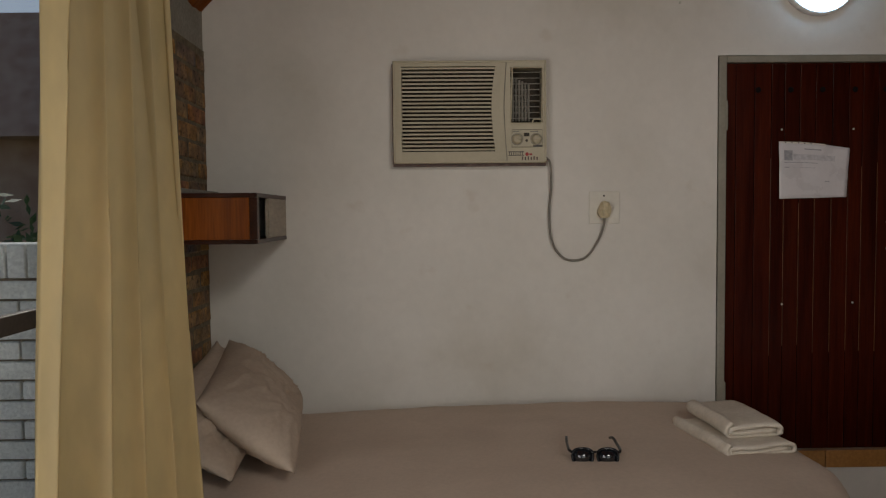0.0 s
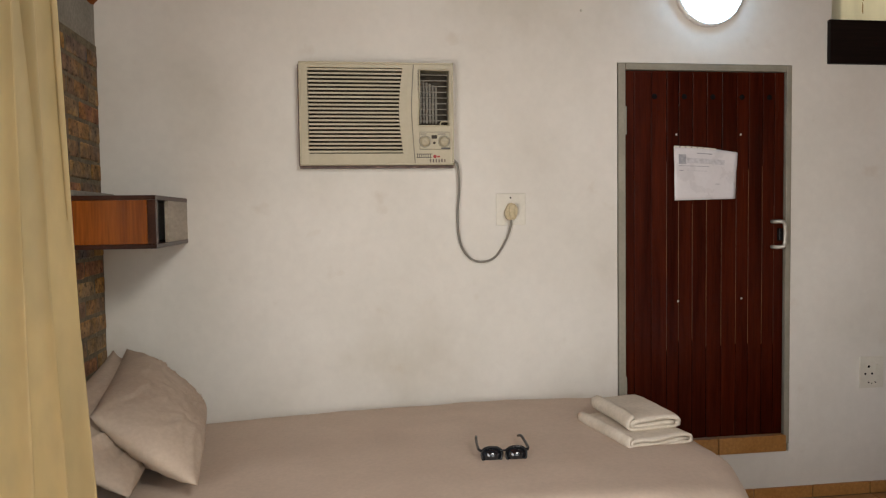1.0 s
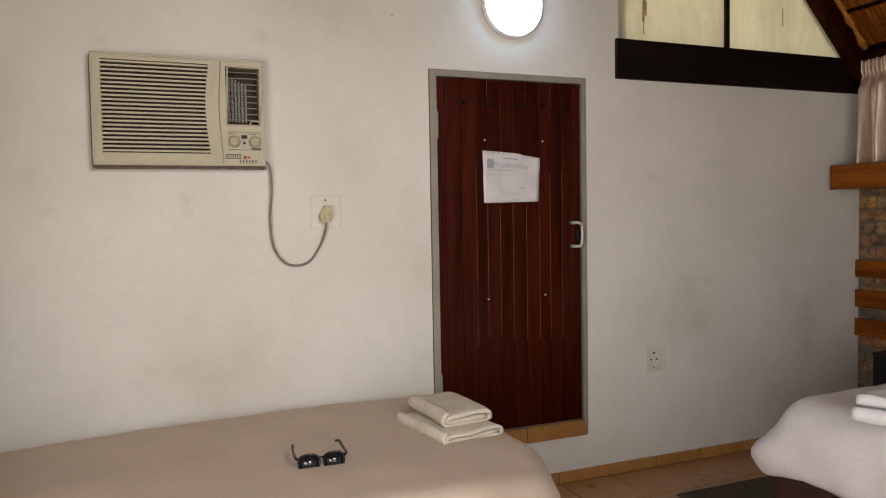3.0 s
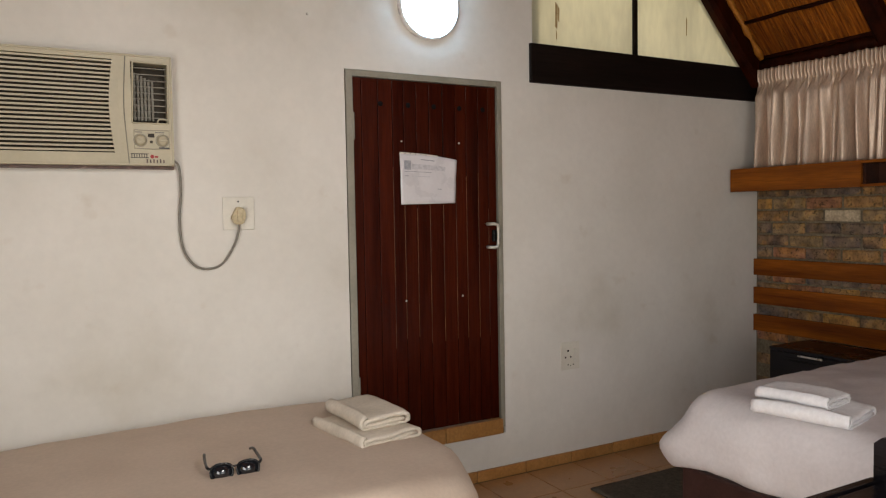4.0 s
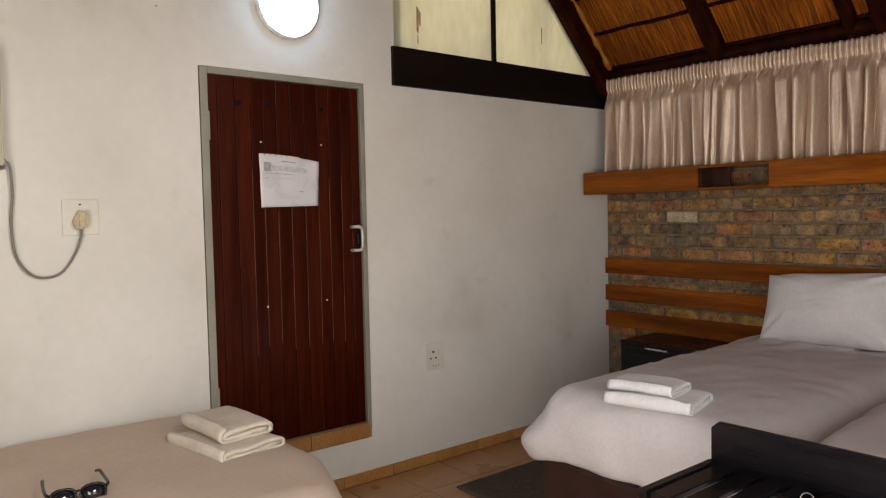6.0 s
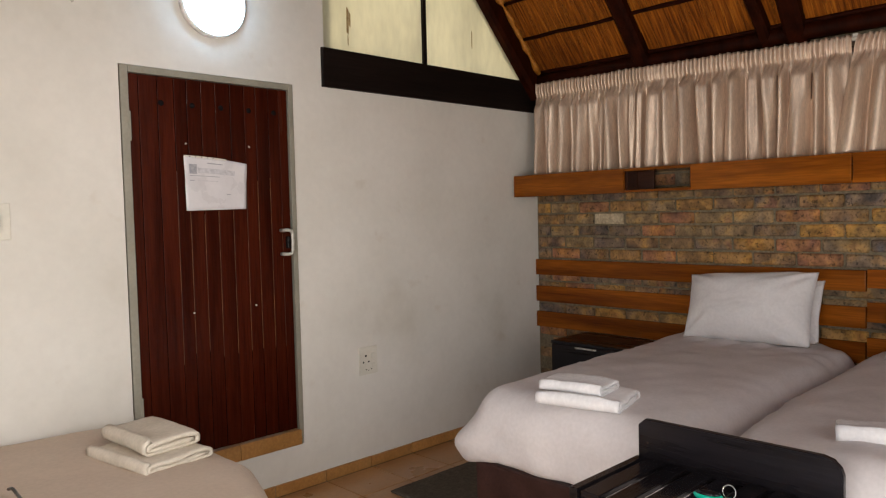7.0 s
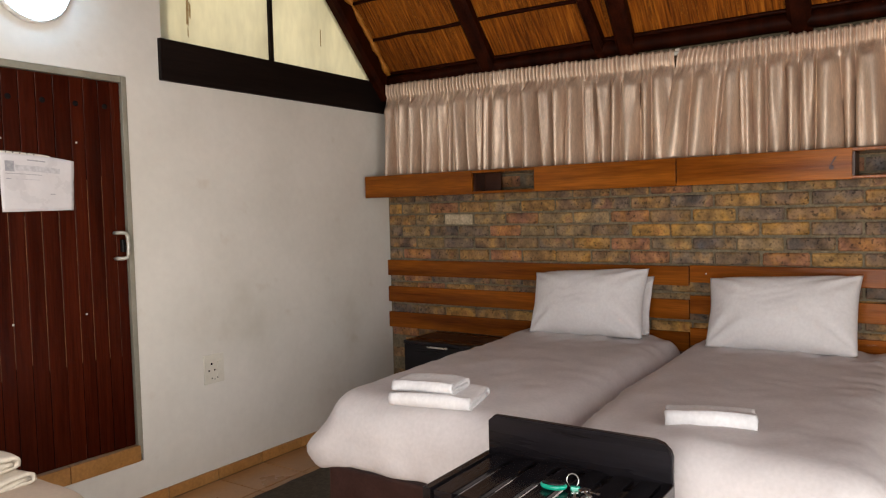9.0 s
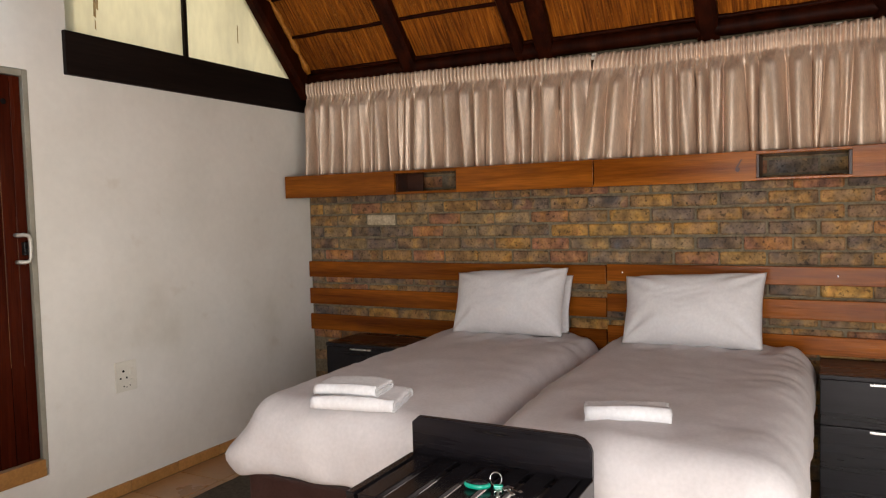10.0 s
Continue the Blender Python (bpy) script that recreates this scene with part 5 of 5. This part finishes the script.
def sunglasses():
    e = thing("sunglasses", (-1.582, -0.76, 0.562), "black sunglasses lying open on the taupe bed cover", "sunglasses")
    m = Matrix.Translation((-1.584, -0.85, 0.556)) @ Matrix.Rotation(radians(-4), 4, "Z") @ Matrix.Scale(1.14, 4)
    for s in (-1, 1):
        outline = []
        for k in range(28):
            a = 2 * math.pi * k / 28
            r = 1 / ((abs(math.cos(a)) ** 2.5 + abs(math.sin(a)) ** 2.5) ** (1 / 2.5))
            outline.append((s * 0.036 + 0.030 * r * math.cos(a) * (1 + 0.1 * math.sin(a)), 0.024 + 0.023 * r * math.sin(a)))
        bm = bmesh.new()
        sheet_pts = [Vector((x, 0.25 * (z - 0.024) + 0.002, z)) for x, z in outline]
        c = bm.verts.new(Vector((s * 0.036, -0.004, 0.024)))
        vs = [bm.verts.new(p) for p in sheet_pts]
        for k in range(28):
            bm.faces.new((c, vs[k], vs[(k + 1) % 28]))
        ob = part("lens", moved(bm, m), LENS, e, "glossy black lens", True)
        ob.modifiers.new("thickness", "SOLIDIFY").thickness = 0.002
        part("rim", moved(tube(bmesh.new(), sheet_pts, 0.0036, 8, True), m), BLACK_PLASTIC, e, "", True)
        arm = spline([(s * 0.069, 0.004, 0.038), (s * 0.074, 0.02, 0.040), (s * 0.073, 0.075, 0.042), (s * 0.070, 0.115, 0.045), (s * 0.066, 0.145, 0.036)], 6)
        part("temple", moved(tube(bmesh.new(), arm, 0.0044, 8), m), BLACK_PLASTIC, e, "", True)
    part("bridge", moved(tube(bmesh.new(), spline([(-0.012, 0.003, 0.036), (0, 0.0, 0.039), (0.012, 0.003, 0.036)], 6), 0.003, 8), m), BLACK_PLASTIC, e, "", True)


sunglasses()


# ---------------------------------------------------------------- luggage rack and keys
def luggage_rack():
    e = thing("luggage_rack", (-0.27, -2.3, 0.0), "black-brown wooden luggage rack with a raised back board", "luggage rack")
    zt = 0.645
    x0, x1, y0, y1 = -0.46, -0.085, -2.592, -2.008
    bm = bmesh.new()
    prism(bm, [(y0 + 0.006, 0.57), (y1 - 0.004, 0.57), (y1 - 0.004, 0.742), (y1 - 0.026, 0.762), (y0 + 0.055, 0.762), (y0 + 0.03, 0.755), (y0 + 0.012, 0.737), (y0 + 0.006, 0.72)], 0, -0.108, -0.086)
    bmesh.ops.bevel(bm, geom=[x for x in bm.edges if abs((x.verts[0].co - x.verts[1].co).x) < 0.001], offset=0.003, segments=2, affect="EDGES")
    part("back_board", bm, ESPRESSO, e, "back board with cut corners")
    for ya, yb in ((y0, y0 + 0.026), (y1 - 0.026, y1)):
        part("side_rail", boxes((x0, -0.1085, ya, yb, zt - 0.045, zt + 0.003), bevel=0.003), ESPRESSO_X, e)
    n = 7
    w = (y1 - y0 - 0.052) / n
    for k in range(n):
        ya = y0 + 0.026 + w * k
        part("slat", boxes((x0 + 0.004, -0.1085, ya + 0.010, ya + w - 0.010, zt - 0.016, zt), bevel=0.003), ESPRESSO_X, e)
    for x in (x0 + 0.03, -0.16):
        part("cross_rail", boxes((x - 0.012, x + 0.012, y0 + 0.0265, y1 - 0.0265, zt - 0.05, zt - 0.0165)), ESPRESSO, e)
    for x in (x0 + 0.02, -0.128):
        for y in (y0 + 0.013, y1 - 0.013):
            part("leg", boxes((x - 0.018, x + 0.018, y - 0.013, y + 0.013, 0.0, zt - 0.0455), bevel=0.003), ESPRESSO, e)
    part("stretcher", boxes((x0 + 0.04, -0.147, y0 + 0.004, y0 + 0.022, 0.16, 0.20), bevel=0.002), ESPRESSO_X, e)
    part("stretcher", boxes((x0 + 0.04, -0.147, y1 - 0.022, y1 - 0.004, 0.16, 0.20), bevel=0.002), ESPRESSO_X, e)


luggage_rack()


def keys():
    z = 0.648
    e = thing("key_ring", (-0.28, -2.34, z), "bunch of keys with a teal tag on the luggage rack", "keys")
    flat = Matrix.Translation((-0.290, -2.322, z)) @ Matrix.Rotation(0.15, 4, "Z") @ Matrix.Diagonal((0.62, 1.05, 1.0, 1.0))
    tag = part("tag", moved(lathe(bmesh.new(), (0, 0, 0), (0, 0, 1), [(0.029, 0.0), (0.035, 0.004), (0.036, 0.010), (0.032, 0.014)], 36), flat), TEAL, e, "shiny teal key fob", True)
    part("cap", moved(lathe(bmesh.new(), (0, 0, 0.0142), (0, 0, 1), [(0.031, 0.0), (0.029, 0.004), (0.018, 0.008), (0.0, 0.009)], 36), flat), BLACK_PLASTIC, tag, "glossy black cap of the fob", True)
    part("tag_end", moved(boxes((-0.007, 0.007, -0.013, 0.013, 0, 0.010), bevel=0.003), Matrix.Translation((-0.275, -2.378, z)) @ Matrix.Rotation(0.3, 4, "Z")), TEAL, e, "teal tag end")
    ring = [(-0.262 + 0.004 * math.cos(a), -2.365 + 0.017 * math.sin(a), z + 0.020 + 0.017 * math.cos(a)) for a in [2 * math.pi * k / 24 for k in range(24)]]
    part("ring", tube(bmesh.new(), ring, 0.0014, 7, True), STEEL, e, "steel split ring", True)
    for k, (dx, dy, rot) in enumerate(((-0.292, -2.385, 0.35), (-0.270, -2.405, 1.25), (-0.286, -2.405, 0.8))):
        bm = boxes((-0.010, 0.012, -0.010, 0.010, 0, 0.0022), (-0.046, -0.0102, -0.0035, 0.0035, 0, 0.0022), (-0.044, -0.036, -0.007, -0.0036, 0, 0.002), bevel=0.0008)
        part("key", moved(bm, Matrix.Translation((dx, dy, z + 0.001 + 0.0028 * k)) @ Matrix.Rotation(rot, 4, "Z")), STEEL, e, "worn steel key")


keys()


# ---------------------------------------------------------------- bedside cabinets, rug
def bedside(y0, y1, xf, zt, label, splits):
    e = thing("bedside_cabinet", ((xf + 1.93) / 2, (y0 + y1) / 2, 0), label, "bedside cabinet", "bedside cabinets")
    xb = XE - 0.040
    part("top", boxes((xf - 0.006, xb, y1, y0, zt - 0.02, zt), bevel=0.003), ESPRESSO, e)
    part("side_panel", boxes((xf + 0.016, xb, y0 - 0.018, y0 - 0.002, 0.02, zt - 0.0205)), ESPRESSO, e)
    part("side_panel", boxes((xf + 0.016, xb, y1 + 0.002, y1 + 0.018, 0.02, zt - 0.0205)), ESPRESSO, e)
    part("bottom", boxes((xf + 0.016, xb, y1 + 0.0185, y0 - 0.0185, 0.03, 0.05)), ESPRESSO, e)
    part("plinth", boxes((xf + 0.04, xb, y1 + 0.02, y0 - 0.02, 0.0, 0.0295)), ESPRESSO, e)
    for za, zb, zh in splits:
        d = part("drawer_front", boxes((xf - 0.004, xf + 0.0155, y1 + 0.004, y0 - 0.004, za, zb), bevel=0.002), ESPRESSO, e)
        yc = (y0 + y1) / 2
        part("handle", boxes((xf - 0.022, xf - 0.014, yc - 0.075, yc + 0.075, zh - 0.005, zh + 0.005), (xf - 0.0145, xf - 0.004, yc - 0.065, yc - 0.057, zh - 0.004, zh + 0.004),
                             (xf - 0.0145, xf - 0.004, yc + 0.057, yc + 0.065, zh - 0.004, zh + 0.004), bevel=0.001), STEEL, d, "slim steel bar handle")


bedside(-0.412, -0.94, 1.565, 0.598, "black-brown bedside cabinet in the corner by the white wall", ((0.32, 0.576, 0.571 - 0.0), (0.055, 0.316, 0.30)))
bedside(-3.125, -3.66, 1.545, 0.632, "black-brown bedside cabinet with two drawers beside the bed", ((0.408, 0.610, 0.604), (0.055, 0.404, 0.397)))

rug_bm = soft_box((0.25, -1.02, 0.0005), (1.35, -0.385, 0.012), 0.005, 0.03, lambda p, n: Vector((0.004 * wave((p.y * 3, 0, 0), 3), 0.004 * wave((p.x * 3, 0, 0), 3), 0.002 * wave(p, 9) * max(0, n.z))))
tagged(part("rug", rug_bm, RUG, None, "dark charcoal bedside rug on the tiles", True), category="rug")

# ---------------------------------------------------------------- glass door and what lies outside it
gd = thing("glass_door", (XW - 0.08, -2.5, 0.0), "bronze framed sliding glass door to the patio", "glass door", kind="structure")
for y in (-4.44, -2.75, -1.06):
    part("stile", boxes((XW - 0.13, XW - 0.085, y - 0.025, y + 0.025, 0.0, 2.10), bevel=0.003), ALU, gd)
for z in (0.0, 1.09, 2.05):
    part("rail", boxes((XW - 0.125, XW - 0.09, -4.415, -2.775, z, z + 0.05), (XW - 0.125, XW - 0.09, -2.725, -1.085, z, z + 0.05), bevel=0.003), ALU, gd)
for ya, yb in ((-4.414, -2.776), (-2.724, -1.086)):
    for za, zb in ((0.05, 1.09), (1.14, 2.05)):
        g = part("pane", boxes((XW - 0.110, XW - 0.105, ya, yb, za, zb)), CLEAR, gd)
        g.visible_shadow = False

ground = bmesh.new()
sheet(ground, 8, 8, lambda u, v: Vector((-400 + 800 * u, -400 + 800 * v, -0.13)))
structure("ground", ground, GRASS, "dry lawn and earth round the building", "ground")
patio = structure("pavement", boxes((-8.0, XW - 0.23, -5.0, 3.5, -0.128, -0.03)), PAVING, "patio of pale paving bricks", "patio")


def patio_wall():
    """A white painted brick wall beside the patio."""
    w = thing("patio_wall", (-4.6, -0.15, -0.03), "white painted brick wall beside the patio", "garden wall")
    part("core", boxes((-6.4, XW - 0.24, -0.20, 0.0, -0.03, 1.14)), GROUT, w)
    mesh = piece_mesh("painted_brick", 0.222, 0.03, 0.073, 0.004, PAVING)
    for r in range(14):
        for k in range(13):
            ob = part("brick", mesh, PAVING, w)
            ob.location = (-3.46 - 0.232 * k - (0.116 if r % 2 else 0), -0.206, 0.015 + 0.083 * r)
    tall = piece_mesh("painted_brick_on_edge", 0.073, 0.23, 0.14, 0.004, PAVING)
    for k in range(36):
        ob = part("coping_brick", tall, PAVING, w)
        ob.location = (-3.40 - 0.083 * k, -0.10, 1.212)


patio_wall()


def bush(name, at, size, seed, label):
    e = thing(name, at, label, "shrub")
    rnd = random.Random(seed)
    tr = bmesh.new()
    for _ in range(7):
        top = Vector(at) + Vector((rnd.uniform(-.5, .5), rnd.uniform(-.5, .5), rnd.uniform(.6, 1.1))) * size
        tube(tr, spline([Vector(at), Vector(at).lerp(top, 0.5) + Vector((rnd.uniform(-.1, .1), rnd.uniform(-.1, .1), 0)), top], 4), [0.02 * (1 - k / 11) + 0.004 for k in range(9)], 6)
    part("stem", tr, PATIO_TIMBER, e)
    lf = bmesh.new()
    for _ in range(1500):
        d = Vector((rnd.gauss(0, 1), rnd.gauss(0, 1), rnd.gauss(0, 0.8))).normalized() * rnd.uniform(0.35, 1.0) * (1 + 0.3 * math.sin(rnd.random() * 9))
        c = Vector(at) + Vector((0, 0, size * 0.85)) + d * size * 0.7
        a = Vector((rnd.gauss(0, 1), rnd.gauss(0, 1), rnd.gauss(0, 1))).normalized() * rnd.uniform(0.04, 0.08)
        b = a.orthogonal().normalized() * a.length * 0.4
        q = [lf.verts.new(v) for v in (c - a, c + b, c + a, c - b)]
        lf.faces.new(q)
    ob = part("foliage", lf, LEAF, e)
    ob["kind"] = "stuff"


bush("shrub", (-6.2, 2.6, -0.1), 1.25, 1, "green leafy shrub behind the patio wall")
bush("shrub", (-7.4, 1.8, -0.1), 1.4, 2, "green leafy shrub behind the patio wall")
bush("shrub", (-5.2, 4.4, -0.1), 1.2, 3, "green leafy shrub beyond the patio")

# Lodge added to fill the reddish background behind the shrubs.
lodge = thing("backdrop_lodge", (-10.0, 13.0, -0.13), "added pale reddish lodge beyond the garden, haze in its colour", "house", kind="structure")
part("wall", boxes((-15.0, -5.0, 12.0, 15.0, -0.13, 3.2), bevel=0.02), LODGE_WALL, lodge)
roof = bmesh.new()
prism(roof, [(11.3, 3.0), (15.7, 3.0), (13.5, 6.0)], 0, -15.6, -4.4)
part("roof", roof, LODGE_WALL, lodge)

# ---------------------------------------------------------------- pieces of floor and walls
GAP, PITCH_T = 0.005, 0.305
tile_mesh = piece_mesh("floor_tile", PITCH_T - GAP, PITCH_T - GAP, 0.010, 0.0018, TILE)
floor = bpy.data.objects["floor"]
rest = bmesh.new()
for i in range(17):
    for j in range(16):
        x, y = 0.127 + PITCH_T * (i - 10.5), -0.016 - PITCH_T * (j + 0.5)
        if x < XW - 0.1 or x > XE + 0.05:
            continue
        if -1.3 < x and y > -3.2:
            ob = part("tile", tile_mesh, TILE, floor)
            ob.location = (x, y, -0.005 + 0.0006 * wave((i * 1.3, j * 1.7, 0), 1))
        else:
            box(rest, x - 0.15, x + 0.15, y - 0.15, y + 0.15, -0.010, 0.0)
part("tile_field", rest, TILE, floor)["kind"] = "stuff"

BL, BH, COURSE, RUN = 0.220, 0.0655, 0.0767, 0.2305
brick_meshes = [piece_mesh("brick", 0.034, BL, BH, 0.007, BRICK, 0.003, s) for s in range(6)]
half_meshes = [piece_mesh("half_brick", 0.034, 0.106, BH, 0.005, BRICK, 0.002, 20 + s) for s in range(2)]
pale_mesh = piece_mesh("pale_brick", 0.036, BL * 0.97, BH, 0.005, BRICK_PALE, 0.002, 40)
Z0 = 1.3415 - 17 * COURSE               # centre of the lowest course
rnd = random.Random(11)
rest = bmesh.new()
for r in range(0, 29):
    z = Z0 + COURSE * r
    shift = 0.0 if r % 2 else RUN / 2
    for k in range(-1, 21):
        yc = -0.121 - RUN * k - shift + 0.004 * rnd.uniform(-1, 1)
        if yc > -0.05 or yc < YS + 0.12 or z > 2.2:
            continue
        dx = 0.0035 * rnd.uniform(-1, 1)
        if 0.5 < z < 1.5 and yc > -3.65:
            ob = part("brick", rnd.choice(brick_meshes), BRICK, wall_east)
            ob.location = (XE + 0.006 + dx, yc, z + 0.0012 * rnd.uniform(-1, 1))
            ob.rotation_euler = (0.006 * rnd.uniform(-1, 1), 0, 0)
            if r == 17 and k == 2:
                ob.data = pale_mesh
        elif z < 2.2:
            box(rest, XE - 0.006 + dx, XE + 0.02, yc - BL / 2, yc + BL / 2, z - BH / 2, z + BH / 2)
    if shift:
        if 0.5 < z < 1.5:
            ob = part("half_brick", rnd.choice(half_meshes), BRICK, wall_east)
            ob.location = (XE + 0.009, -0.061, z)
part("brickwork", rest, BRICK, wall_east)["kind"] = "stuff"

rest = bmesh.new()
for r in range(0, 27):
    z = 0.045 + COURSE * r
    shift = 0.0 if r % 2 else RUN / 2
    for k in range(-1, 20):
        yc = -0.121 - RUN * k - shift
        if yc > -0.05 or yc < YS + 0.1 or -4.58 < yc < -0.93 or z > 2.06:
            continue
        if z > 0.5 and yc > -1.0:
            ob = part("brick", rnd.choice(brick_meshes), BRICK, wall_west)
            ob.location = (XW - 0.013 + 0.002 * rnd.uniform(-1, 1), yc, z)
        else:
            box(rest, XW - 0.02, XW + 0.006, yc - BL / 2, yc + BL / 2, z - BH / 2, z + BH / 2)
    if shift and 0.5 < z < 2.06:
        ob = part("half_brick", rnd.choice(half_meshes), BRICK, wall_west)
        ob.location = (XW - 0.013, -0.061, z)
part("brickwork", rest, BRICK, wall_west)["kind"] = "stuff"
